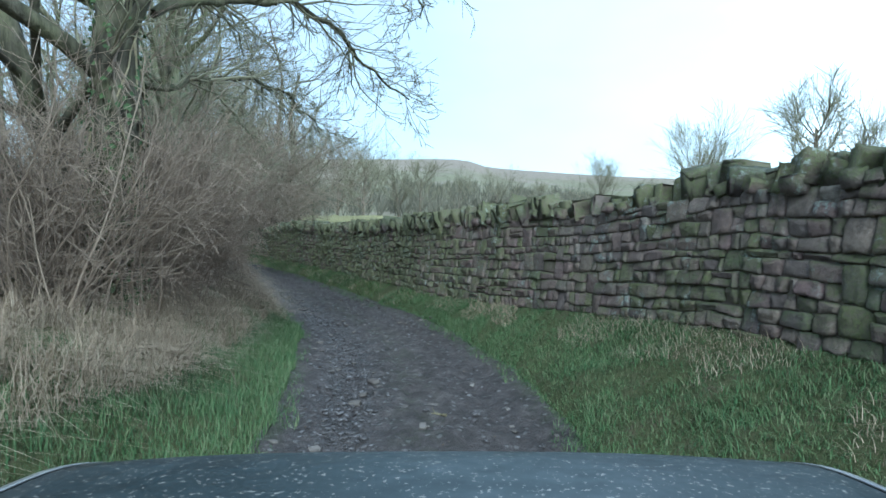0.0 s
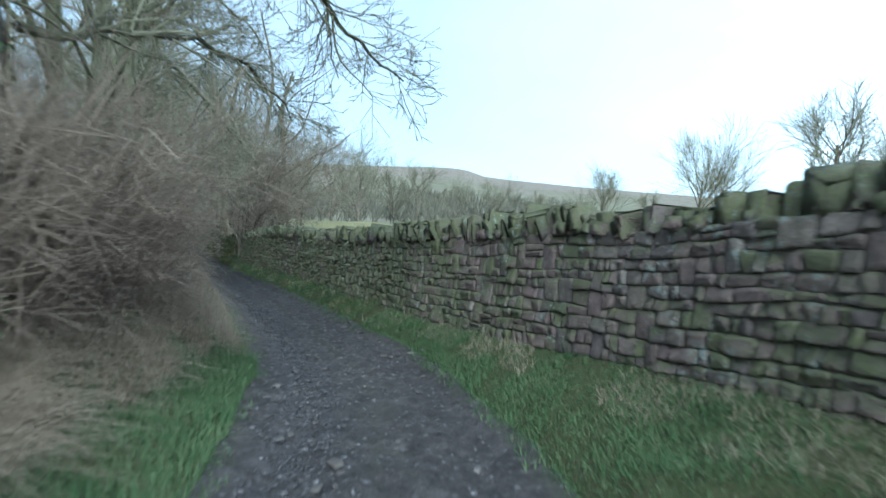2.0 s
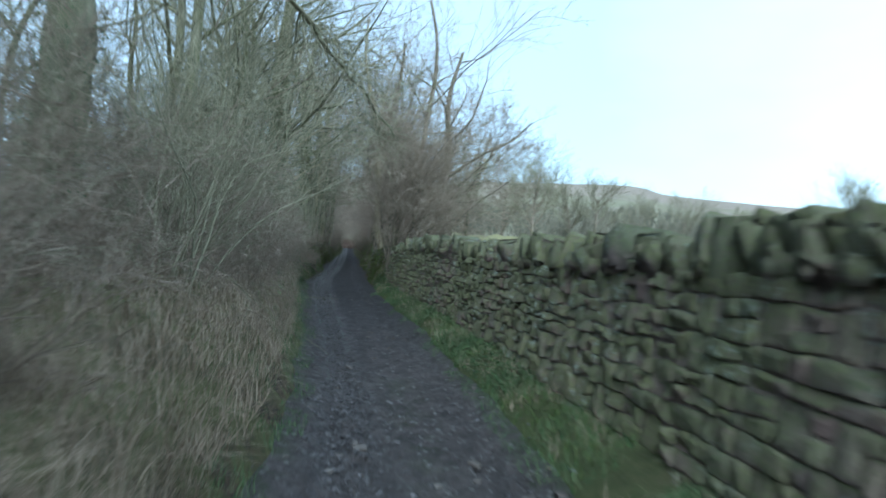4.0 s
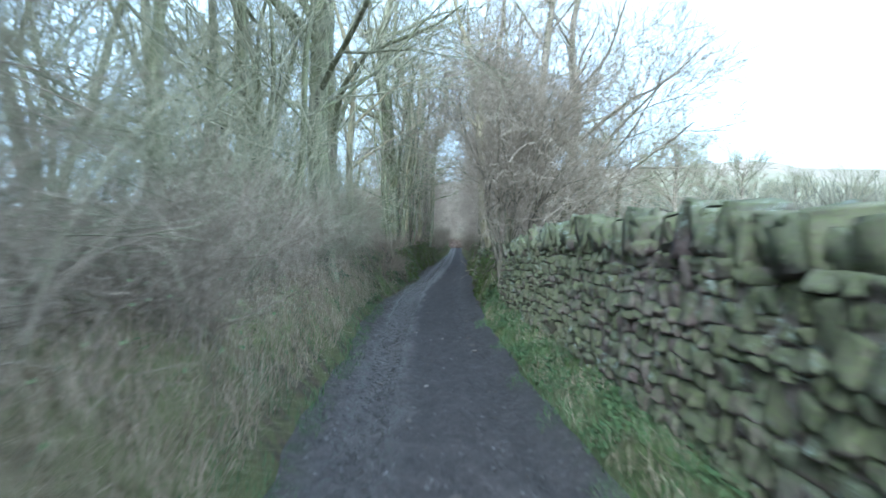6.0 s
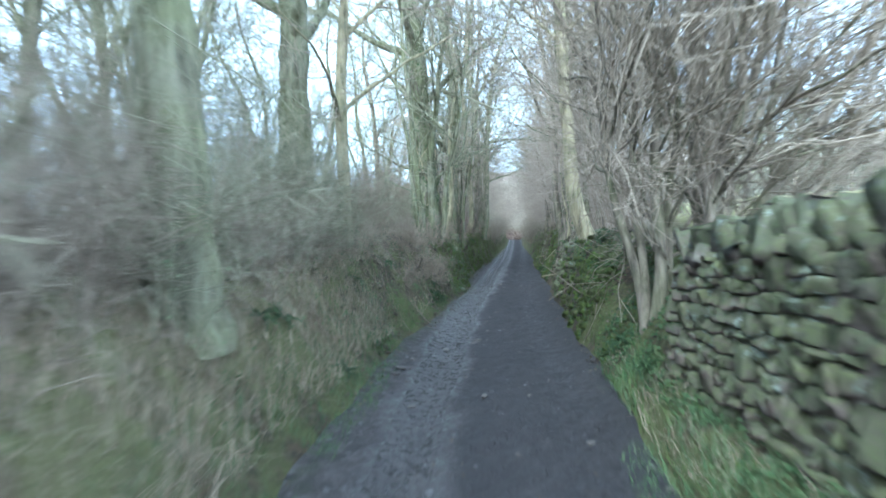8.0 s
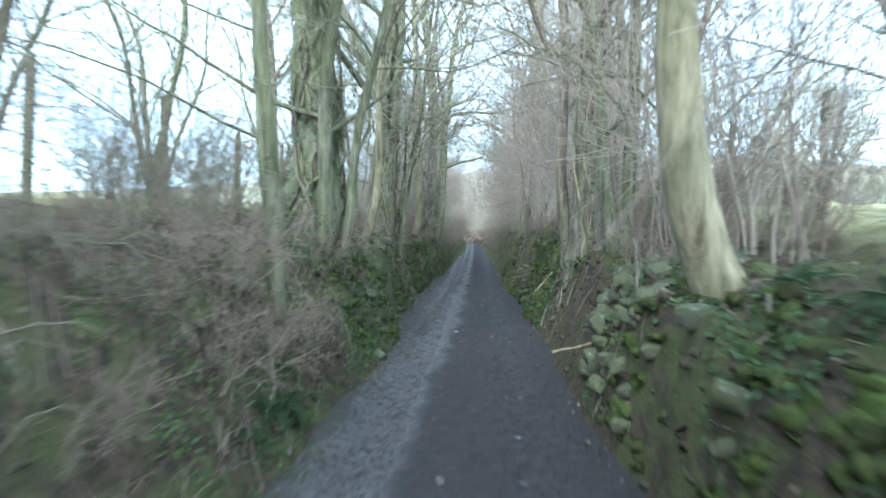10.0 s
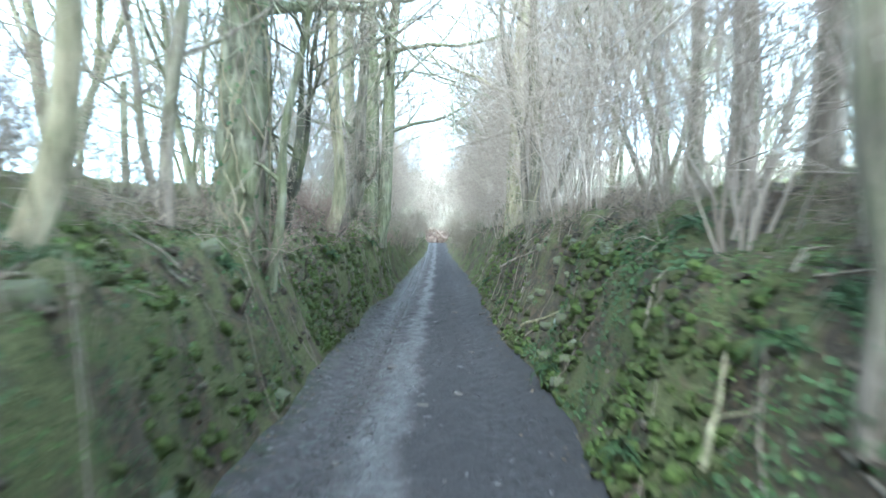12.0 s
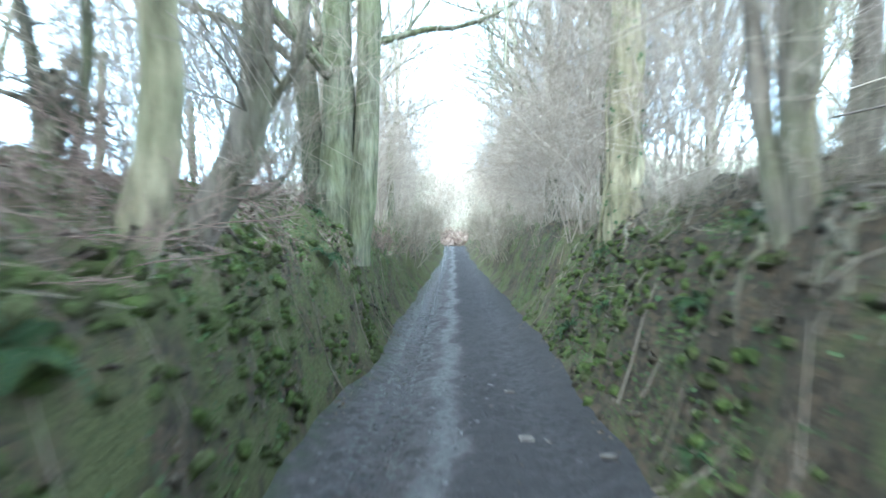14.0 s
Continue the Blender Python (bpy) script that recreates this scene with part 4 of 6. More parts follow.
# second stretch
make_tree("large mossy ash trunk beside the track", 27.0, -2.0, [(12, .19, .01, .0, 0, 0)], 21, BARK_GREEN, TWIG_GREEN, (18, 7, 5, 1), .2)
make_tree("straight mossy ash trunk", 31.2, -2.6, [(12, .21, .02, -.01, 0, 0)], 22, BARK_GREEN, TWIG_GREEN, (14, 6, 5, 1), .22)
make_tree("leaning mossy hedgerow tree", 24.6, -2.3, [(8, .10, -.16, .04, 0, 0), (7, .06, .05, .1, .2, .1)], 23, BARK_GREEN, TWIG_GREEN, (14, 7, 5, 1), .16)
make_tree("slim hedge tree with dense twigs", 22.2, -2.9, [(7.5, .08, .03, .0, 0, 0), (7, .06, -.1, .0, .2, 0)], 24, BARK_GREEN, TWIG_GREEN, (14, 7, 5, 1), .15)
make_tree("wide many-stemmed thorn tree at the wall's end", 29.2, 1.6, [(5.2, .06, .0, .05, 0, 0), (4.4, .07, .65, .20, .15, .1), (4.8, .05, -.25, .10, -.1, .1), (4.8, .06, .25, .30, .1, .2), (3.6, .06, .95, .35, .2, .05), (4.9, .05, .35, .0, .1, -.1), (5.0, .045, -.12, .25, -.1, .0), (4.2, .04, .1, -.1, .0, .2)],
          25, BARK_BROWN, TWIG_BROWN, (14, 8, 6, 2), .14, sink=.2, reach=1.1)

# Trees of the sunken lane
make_tree("pale leaning beech trunk on the bank", 34.6, 1.80, [(10, .125, -.06, -.025, 0, 0, -.27, -.14)], 31, BARK_PALE, TWIG_BROWN, (10, 6, 4, 1), .35, roots=4, sink=.14)
make_tree("slim mossy trunk rooted low on the bank", 36.05, -1.6, [(8, .065, -.03, .0, 0, 0), (6, .045, -.14, .06, -.1, .1)], 45, BARK_GREEN, TWIG_GREEN, (12, 7, 4, 1), .22, roots=3, sink=.25)
make_tree("huge old mossy trunk with ivy and hollows", 38.4, -1.95, [(11, .30, .0, .02, 0, 0), (7, .09, .1, .0, .32, -.2), (6, .06, .16, .05, .42, .1)], 32, BARK_GREEN, TWIG_GREEN, (14, 7, 4, 1), .2, 1100, roots=6, sink=.45, vines=14)
make_tree("stout beech with ivy at its foot", 40.0, 1.8, [(11, .19, .05, .02, 0, 0), (9, .09, -.06, -.02, -.22, .15)], 33, BARK_BROWN, TWIG_BROWN, (13, 6, 4, 1), .22, 500, roots=4, sink=.45, vines=6)
make_tree("slim leaning mossy trunk", 39.2, 2.2, [(9, .08, -.09, -.04, 0, 0)], 34, BARK_GREEN, TWIG_GREEN, (11, 6, 4, 1), .22, sink=.4)
make_tree("slim upright mossy trunk", 38.6, 2.2, [(9, .09, .02, .0, 0, 0), (7, .05, .2, .1, .1, 0)], 35, BARK_GREEN, TWIG_BROWN, (11, 6, 4, 1), .22, sink=.4)
make_tree("bent pale stem growing from the bank", 41.1, -1.78, [(8, .065, -.02, .03, 0, 0, .28, .12), (6, .05, -.14, .02, -.25, 0)], 36, BARK_PALE, TWIG_BROWN, (10, 6, 4, 1), .25, roots=3, sink=.25)
make_tree("dark crooked stem behind the bank", 43.3, -2.1, [(6.5, .06, .08, .05, 0, 0), (5, .045, -.3, .05, 0, .1)], 46, BARK_BROWN, TWIG_BROWN, (11, 6, 4, 1), .2, sink=.4)
make_tree("broad mossy trunk with hanging roots", 44.95, -2.0, [(12, .26, .01, .0, 0, 0), (6, .05, -.25, .0, -.3, -.1), (5, .05, .16, .0, .4, 0)], 37, BARK_GREEN, TWIG_GREEN, (14, 7, 4, 1), .2, 500, roots=6, sink=.65, vines=14)
make_tree("dark coppiced stump with upright stems", 46.4, -1.95, [(1.2, .15, .0, .0, 0, 0), (5.5, .055, -.1, .02, -.08, 0), (6, .05, .06, .06, .06, .05), (5, .04, .2, -.04, .1, 0)], 47, BARK_DARK, TWIG_BROWN, (9, 6, 4, 1), .25, sink=.4)
make_tree("straight pale trunk on the bank", 48.4, -1.75, [(10, .095, -.01, .0, 0, 0, .26, .12)], 39, BARK_PALE, TWIG_BROWN, (12, 6, 4, 1), .3, roots=3, sink=.25)
make_tree("leaning brown trunk with an elbow", 49.1, -1.8, [(10, .10, .015, .0, 0, 0, .58, .26), (1.6, .05, .5, .2, .1, .05)], 40, BARK_BROWN, TWIG_BROWN, (11, 6, 4, 1), .28, sink=.3)
make_tree("dark coppiced stump with crooked stems", 49.1, -2.5, [(1.0, .12, .0, .0, 0, 0), (4.5, .045, -.12, .02, -.08, 0), (4, .04, .1, .06, .06, .05)], 48, BARK_DARK, TWIG_BROWN, (9, 6, 4, 1), .25, sink=.4)
make_tree("green mossy ash with several trunks", 53.0, -1.6, [(13, .20, .02, .0, 0, 0), (12, .16, .11, .03, .24, .12), (12, .15, -.07, .0, -.24, .1)], 38, BARK_GREEN, TWIG_GREEN, (14, 7, 5, 1), .14, sink=.45)
make_tree("forked tree with bare roots down the bank", 48.6, 1.88, [(8, .09, .0, .0, 0, 0), (7, .06, .30, .05, .1, 0), (7, .055, -.12, .05, -.1, 0)], 41, BARK_BROWN, TWIG_BROWN, (12, 6, 4, 1), .18, roots=6, sink=.25, vines=5)
make_tree("ivy-footed beech on the bank", 52.6, 2.05, [(11, .19, .01, .0, 0, 0)], 42, BARK_PALE, TWIG_BROWN, (13, 6, 4, 1), .22, 350, roots=4, sink=.45, vines=6)
make_tree("thin dark tree behind the bank", 50.0, 3.05, [(9, .08, .02, .0, 0, 0)], 49, BARK_BROWN, TWIG_BROWN, (12, 6, 4, 1), .22, sink=.4)
make_tree("pale tree at the bank's edge", 32.6, -2.3, [(9, .11, -.03, .0, 0, 0)], 43, BARK_PALE, TWIG_BROWN, (11, 6, 4, 1), .25, sink=.5)
make_tree("dark leaning field-edge tree", 35.2, 4.0, [(9, .2, .1, .0, 0, 0), (7, .1, -.3, .1, 0, 0)], 44, BARK_BROWN, TWIG_BROWN, (12, 6, 4, 1), .25, sink=.4)

# Trees standing further back and further along share a few builds
def spare(label, seed, stems, bark, twig, branch):
    t = make_tree(label, 0, 0, stems, seed, bark, twig, branch, .22, bend=1, trim=False)
    return t


kinds = [spare("tall bare ash behind the hedge", 61, [(11, .14, .02, .0, 0, 0)], BARK_GREEN, TWIG_GREEN, (12, 6, 3, 1)),
         spare("bare hawthorn behind the hedge", 62, [(6.8, .085, .14, .05, 0, 0), (6.2, .06, -.30, .08, .1, 0), (5.6, .055, .12, -.32, 0, .1), (5.4, .05, -.06, .36, -.1, .1)], BARK_GREEN, TWIG_GREEN, (9, 6, 3, 1)),
         spare("slim bare sycamore in the tree line", 63, [(10, .11, -.02, .02, 0, 0)], BARK_BROWN, TWIG_BROWN, (11, 5, 4, 1))]
SPOTS = [(0, 5, -6.5), (0, 12, -6.4), (1, 16, -4.6), (0, 19, -6.5), (1, 23, -4.4), (1, 25.6, -3.6), (1, 28.0, -4.0), (1, 30.0, -4.4), (1, 31.5, -5.5), (1, 2.5, -7.5),
         (2, 57, -2.6), (0, 58.5, 2.9), (2, 61, -3.0), (2, 55.2, 2.5), (2, 42.6, 2.9), (2, 46, 3.4), (2, 60, 2.3), (2, 63, -2.6), (0, 66, -2.2), (2, 66, 2.4), (0, 70, 2.3), (2, 72, -2.4), (0, 75, -3), (2, 76, 2.6), (2, 56.5, 3.0), (2, 44, 3.0), (1, 47.5, 3.6), (1, 36.4, 4.6), (2, 31.5, 2.9), (1, 34, -6.5), (1, 37, -5.4), (1, 41.5, -5.8), (2, 44.5, -4.6), (1, 47.5, -5.5), (1, 52, -5.4)]
rs = random.Random(77)
for k, s, u in SPOTS:
    t = kinds[k]
    size = rs.uniform(.85, 1.15)
    c = copy_thing(t, Matrix.Translation(on_lane(s, u, -.3)) @ Matrix.Rotation(rs.uniform(0, 6.28), 4, "Z") @ Matrix.Scale(size, 4))
for t in kinds:
    for o in list(t.children) + [t]:
        bpy.data.objects.remove(o)

# ---- hedge bushes, saplings ----
BRIAR = [shrub_mesh(200 + k, 22, 2.4, 1.5, TWIG_BROWN, (7, 7)) for k in range(4)]
THICKET = [shrub_mesh(220 + k, 18, 3.0, 1.3, TWIG_GREEN, (7, 6)) for k in range(3)]
SCRUB = [shrub_mesh(260 + k, 20, .95, 1.0, TWIG_BROWN, (4, 3), .32, own=2, thick=.004) for k in range(4)]
SAPLING = [shrub_mesh(240 + k, 13, 4.6, 1.3, TWIG_PALE, (9, 5), .26) for k in range(4)]
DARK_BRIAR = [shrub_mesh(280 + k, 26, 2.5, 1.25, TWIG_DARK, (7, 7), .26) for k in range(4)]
TANGLE = [shrub_mesh(290 + k, 22, .9, 1.3, TWIG_DARK, (5, 4), .45, own=2, thick=.006) for k in range(3)]
RED_TANGLE = [shrub_mesh(295 + k, 22, .9, 1.3, TWIG_RED, (5, 4), .45, own=2, thick=.007) for k in range(3)]
rs = random.Random(3)
for s in np.arange(2.6, 32, 1.15):
    for u0, k in ((-2.45, 0), (-3.3, 1)):
        if s < (4.5 if u0 > -3 else 5.2):
            continue
        u = u0 - (.35 if s < 8 else 0) + rs.uniform(-.25, .25) + (.15 if s > 14 else 0)
        green = rs.random() < ((.35 if s < 12 else .6) if k == 0 else .75)
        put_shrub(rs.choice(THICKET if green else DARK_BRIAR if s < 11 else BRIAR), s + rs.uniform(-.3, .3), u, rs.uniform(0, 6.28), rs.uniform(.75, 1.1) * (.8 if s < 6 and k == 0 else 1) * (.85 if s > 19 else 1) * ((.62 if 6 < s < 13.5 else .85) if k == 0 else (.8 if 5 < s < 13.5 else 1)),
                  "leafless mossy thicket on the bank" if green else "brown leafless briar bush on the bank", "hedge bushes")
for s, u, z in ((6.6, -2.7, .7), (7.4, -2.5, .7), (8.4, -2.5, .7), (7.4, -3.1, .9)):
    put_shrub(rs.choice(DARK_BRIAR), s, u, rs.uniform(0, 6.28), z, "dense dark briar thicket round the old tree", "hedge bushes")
for s in np.arange(17, 31.5, .7):
    put_shrub(rs.choice(THICKET if rs.random() < .5 else BRIAR), s + rs.uniform(-.2, .2), -float(edge_left(s)) - rs.uniform(.6, .95), rs.uniform(0, 6.28), rs.uniform(.42, .62), "tangled leafless hedge growth on the bank", "hedge bushes")
for s in np.arange(6.5, 31, .62):
    put_shrub(rs.choice(SCRUB), s + rs.uniform(-.2, .2), -float(edge_left(s)) - rs.uniform(1.0, 1.4) - (.4 if s < 9 else 0), rs.uniform(0, 6.28), rs.uniform(.75, 1.0), "low tangled brown scrub on the hedge bank", "hedge scrub", "scrub", "scrub")
for s in np.arange(41, 78, 1.15):
    put_shrub(rs.choice(SAPLING), s, 2.25 + rs.uniform(-.2, .5), rs.uniform(0, 6.28), rs.uniform(.8, 1.15), "pale slender saplings crowding the bank top", "saplings", "sapling_clump", "saplings")
    if s > 46 and rs.random() < .75:
        put_shrub(rs.choice(SAPLING), s + .4, -2.35 - rs.uniform(0, .6), rs.uniform(0, 6.28), rs.uniform(.6, .95), "pale slender saplings crowding the bank top", "saplings", "sapling_clump", "saplings")
for s in np.arange(52, 76, 1.6):      # growth that leans over the lane and closes the view
    for side in (-1, 1):
        if rs.random() < .9:
            put_shrub(rs.choice(SAPLING), s + rs.uniform(-.5, .5), side * rs.uniform(2.3, 3.2), rs.uniform(0, 6.28), rs.uniform(1.0, 1.4), "tall bare hedge growth crowding the lane", "lane thicket", "thicket", "thicket")
for s in np.arange(83, 88, .7):      # bare growth across the lane's far end
    put_shrub(rs.choice(SAPLING), s, rs.uniform(-2.2, 2.2), rs.uniform(0, 6.28), rs.uniform(1.0, 1.35), "tall bare growth closing the lane's end", "lane thicket", "thicket", "thicket")
for s in np.arange(61, 79, 1.5):      # low growth where the lane narrows
    for side in (-1, 1):
        put_shrub(rs.choice(SCRUB), s + rs.uniform(-.4, .4), side * rs.uniform(1.15, 1.6), rs.uniform(0, 6.28), rs.uniform(1.2, 1.8), "low tangled brown scrub at the lane's edge", "hedge scrub", "scrub", "scrub")
for s, u, z in ((35.6, 2.45, 1), (36.3, 2.6, .9), (33.0, 2.6, .8), (37.6, 2.6, .9), (29.4, 2.4, .8)):
    put_shrub(rs.choice(SAPLING), s, u, rs.uniform(0, 6.28), z, "pale coppice stems rising from one stool", "saplings", "sapling_clump", "saplings")
for s, u, z in ((30.5, -2.5, .5), (33.5, -2.6, .45), (35.5, -2.7, .5), (36.6, -2.4, .4), (40.2, -2.6, .45), (43.4, -2.6, .5), (47.2, -2.5, .5), (52.2, -2.6, .6), (55, -2.4, .7)):
    put_shrub(rs.choice(THICKET), s, u, rs.uniform(0, 6.28), z, "low leafless thicket on the bank", "hedge bushes")


for s in np.arange(30.5, 58, .62):      # brown tangle along the bank tops
    put_shrub(rs.choice(RED_TANGLE if s > 44.5 else TANGLE if rs.random() < .6 else SCRUB), s + rs.uniform(-.3, .3), -float(edge_left(s)) - rs.uniform(.6, 1.5), rs.uniform(0, 6.28), rs.uniform(.5, .85), "low brown bramble tangle on the bank top", "bank tangle", "bramble_tangle", "brambles")
    if s > 36:
        put_shrub(rs.choice(TANGLE if rs.random() < .5 else SCRUB), s + .3 + rs.uniform(-.3, .3), float(edge_right(s)) + rs.uniform(.75, 1.5), rs.uniform(0, 6.28), rs.uniform(.45, .75), "low brown bramble tangle on the bank top", "bank tangle", "bramble_tangle", "brambles")
for s in np.arange(33.4, 44, 1.9):      # dark thorn growth behind the bank tops
    put_shrub(rs.choice(DARK_BRIAR), s + rs.uniform(-.3, .3), -rs.uniform(2.6, 3.6), rs.uniform(0, 6.28), rs.uniform(.55, .85), "dark leafless thorn bush behind the bank", "hedge bushes")
for s in np.arange(36.6, 41.6, 1.1):
    put_shrub(rs.choice(DARK_BRIAR), s + rs.uniform(-.3, .3), rs.uniform(2.5, 3.4), rs.uniform(0, 6.28), rs.uniform(.45, .8), "dark leafless thorn bush behind the bank", "hedge bushes")
for s in np.arange(33.2, 36.4, .4):
    put_shrub(rs.choice(TANGLE), s, -float(edge_left(s)) - rs.uniform(.3, .8), rs.uniform(0, 6.28), rs.uniform(.45, .7), "grey leafless brush on the bank face", "bank tangle", "bramble_tangle", "brambles")
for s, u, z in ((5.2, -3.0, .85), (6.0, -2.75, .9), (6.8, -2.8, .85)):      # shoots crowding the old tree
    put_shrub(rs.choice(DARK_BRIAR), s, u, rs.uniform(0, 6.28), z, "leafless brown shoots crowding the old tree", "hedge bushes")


# ---- grass and leaves ----
def blades(rng, s, u, height, width, lean, mat, name, label, parent_dz=0.0, segs=3, side=None):
    """Bent tapering blades of grass rooted at lane places s, u. side: (away, strength) pulls tips towards +u or -u."""
    n = len(s)
    x, y = lane(s, u)
    root = np.stack([x, y, heights(s, u) - .01], axis=1)
    a = rng.uniform(0, 2 * np.pi, n)
    out = np.stack([np.cos(a), np.sin(a), np.zeros(n)], axis=1) * (lean * rng.uniform(.2, 1.2, n))[:, None]
    if side is not None:
        h = np.array([heading(v) for v in s])
        out += np.stack([np.cos(h), np.sin(h), np.zeros(n)], axis=1) * (side * rng.uniform(.2, 1.2, n))[:, None]
    h = height * rng.uniform(.5, 1.25, n)
    b = np.cross(out + rng.normal(0, .05, (n, 3)), [0, 0, 1.0])
    b /= np.linalg.norm(b, axis=1, keepdims=True) + 1e-9
    w = width * rng.uniform(.6, 1.4, n)
    rows = []
    for i in range(segs + 1):
        t = i / segs
        bend = np.sqrt((out ** 2).sum(axis=1))
        mid = root + out * (h * t * t)[:, None] + np.array([0, 0, 1.0]) * (h * t * (1 - .5 * np.minimum(1.7, bend) * t))[:, None]
        half = b * (w * (1 - .9 * t) * .5)[:, None]
        rows += [mid - half, mid + half]
    V = np.stack(rows, axis=1)
    k = V.shape[1]
    base = np.arange(n)[:, None] * k
    F = np.concatenate([np.concatenate([base + 2 * i, base + 2 * i + 1, base + 2 * i + 3, base + 2 * i + 2], axis=1) for i in range(segs)])
    ob = new(name, quick_mesh(name, V.reshape(-1, 3), F, mat, smooth=False))
    return tagged(ob, label, "grass", kind="stuff")


rng = np.random.default_rng(9)


def scatter(n, s0, s1, place, patch=.0, seed=1):
    """n places along s0..s1; place(s) gives the u range; patch thins them in clumps."""
    s = rng.uniform(s0, s1, n)
    lo, hi = place(s)
    u = lo + (hi - lo) * rng.uniform(0, 1, n)
    if patch:
        v = np.array([noise.noise((a * 1.1, b * 1.6, seed)) for a, b in zip(s, u)])
        keep = v > (patch - .5) * .8
        s, u = s[keep], u[keep]
    return s, u


L, R = edge_left, edge_right
s, u = scatter(36000, .6, 9.5, lambda s: (-L(s) - np.interp(s, [0, 6, 9.5], [2.6, 1.1, .6]), -L(s) + .06), 0, 2)
blades(rng, s, u, .13, .0065, .8, GRASS, "grass", "lush green verge grass beside the track", segs=2)
s, u = scatter(5000, 9, 31, lambda s: (-L(s) - .38, -L(s) + .05), .5, 3)
blades(rng, s, u, .17, .006, .8, GRASS, "grass", "green grass fringe under the hedge", segs=2)
s, u = scatter(56000, -.5, 12, lambda s: (R(s) - .05, wall_u(s) + .0), 0, 4)
blades(rng, s, u, .055, .006, 1.2, GRASS, "grass", "thin green verge grass below the wall", segs=2)
s, u = scatter(40000, -.5, 12, lambda s: (R(s) - .02, wall_u(s) + .0), .42, 44)
blades(rng, s, u, .095, .006, 1.1, GRASS, "grass", "thicker tussocks of green grass below the wall", segs=2)
s, u = scatter(6000, 2, 11, lambda s: (wall_u(s) - np.interp(s, [2, 6, 11], [.9, .5, .25]), wall_u(s) + .0), .5, 14)
blades(rng, s, u, .13, .005, 1.4, STRAW, "dead_grass", "straw tufts in the verge below the wall", segs=3)
s, u = scatter(4000, 11, 29.5, lambda s: (R(s) + .02, wall_u(s) + .05), .4, 15)
blades(rng, s, u, .18, .005, 1.1, STRAW, "dead_grass", "dead grass at the wall's foot", segs=2)
s, u = scatter(9000, 11, 29.5, lambda s: (R(s) + .0, wall_u(s) + .05), .35, 55)
blades(rng, s, u, .09, .008, 1.0, MOSS, "moss", "moss and low weeds at the wall's foot", segs=2)
s, u = scatter(9000, 11, 29.5, lambda s: (R(s) - .03, wall_u(s) + .05), .35, 5)
blades(rng, s, u, .16, .006, 1.0, GRASS, "grass", "rank grass at the wall's foot", segs=2)
s, u = scatter(20000, 2.2, 9.5, lambda s: (-L(s) - np.interp(s, [0, 6, 9.5], [2.9, 1.9, 1.2]), -L(s) - np.interp(s, [0, 5, 9.5], [1.5, .75, .35])), .56, 6)
blades(rng, s, u, .46, .006, 1.5, STRAW, "dead_grass", "tall dead grass leaning out of the hedge", segs=3, side=.6)
s, u = scatter(12000, 5, 12, lambda s: (-L(s) - 1.3, -L(s) - np.interp(s, [5, 7, 9], [.9, .5, .3])), .45, 66)
blades(rng, s, u, .38, .006, 1.2, STRAW, "dead_grass", "dead grass spilling from the hedge foot", segs=2, side=.6)
s, u = scatter(26000, 9, 31.5, lambda s: (-L(s) - 1.6, -L(s) - .14), 0, 7)
blades(rng, s, u, .24, .007, 1.2, STRAW, "dead_grass", "matted dead grass on the hedge bank", segs=2, side=.5)
s, u = scatter(12000, 9, 31.5, lambda s: (-L(s) - 1.6, -L(s) - .2), .5, 77)
blades(rng, s, u, .42, .005, 1.1, STRAW, "dead_grass", "dead grass hanging down the hedge bank", segs=2, side=.5)
s, u = scatter(4500, 30, 41, lambda s: (-L(s) - 1.1, -L(s) - .15), .45, 8)
blades(rng, s, u, .2, .006, 1.2, STRAW, "dead_grass", "dead grass hanging on the earth bank", side=.6)
s, u = scatter(5000, 37, 41.5, lambda s: (-L(s) - .8, -L(s) - .08), .4, 19)
blades(rng, s, u, .15, .007, 1.2, GRASS, "grass", "thin green grass hanging on the earth bank", side=.7)
s, u = scatter(34000, 30, 62, lambda s: (-L(s) - 1.0, -L(s) - .05), .34, 9)
blades(rng, s, u, .06, .007, 1.0, MOSS, "moss", "mossy green fuzz on the earth bank", segs=2, side=.5)
s, u = scatter(24000, 29, 62, lambda s: (R(s) + .05, R(s) + 1.0), .44, 10)
blades(rng, s, u, .06, .007, 1.0, MOSS, "moss", "mossy green fuzz on the earth bank", segs=2, side=-.5)


s, u = scatter(6000, 0, 30, lambda s: (-L(s) - .05, -L(s) + .22), .5, 51)
blades(rng, s, u, .09, .006, 1.0, GRASS, "grass", "thin grass creeping onto the track", segs=2)
s, u = scatter(6000, 0, 28, lambda s: (R(s) - .2, R(s) + .05), .5, 52)
blades(rng, s, u, .09, .006, 1.0, GRASS, "grass", "thin grass creeping onto the track", segs=2)


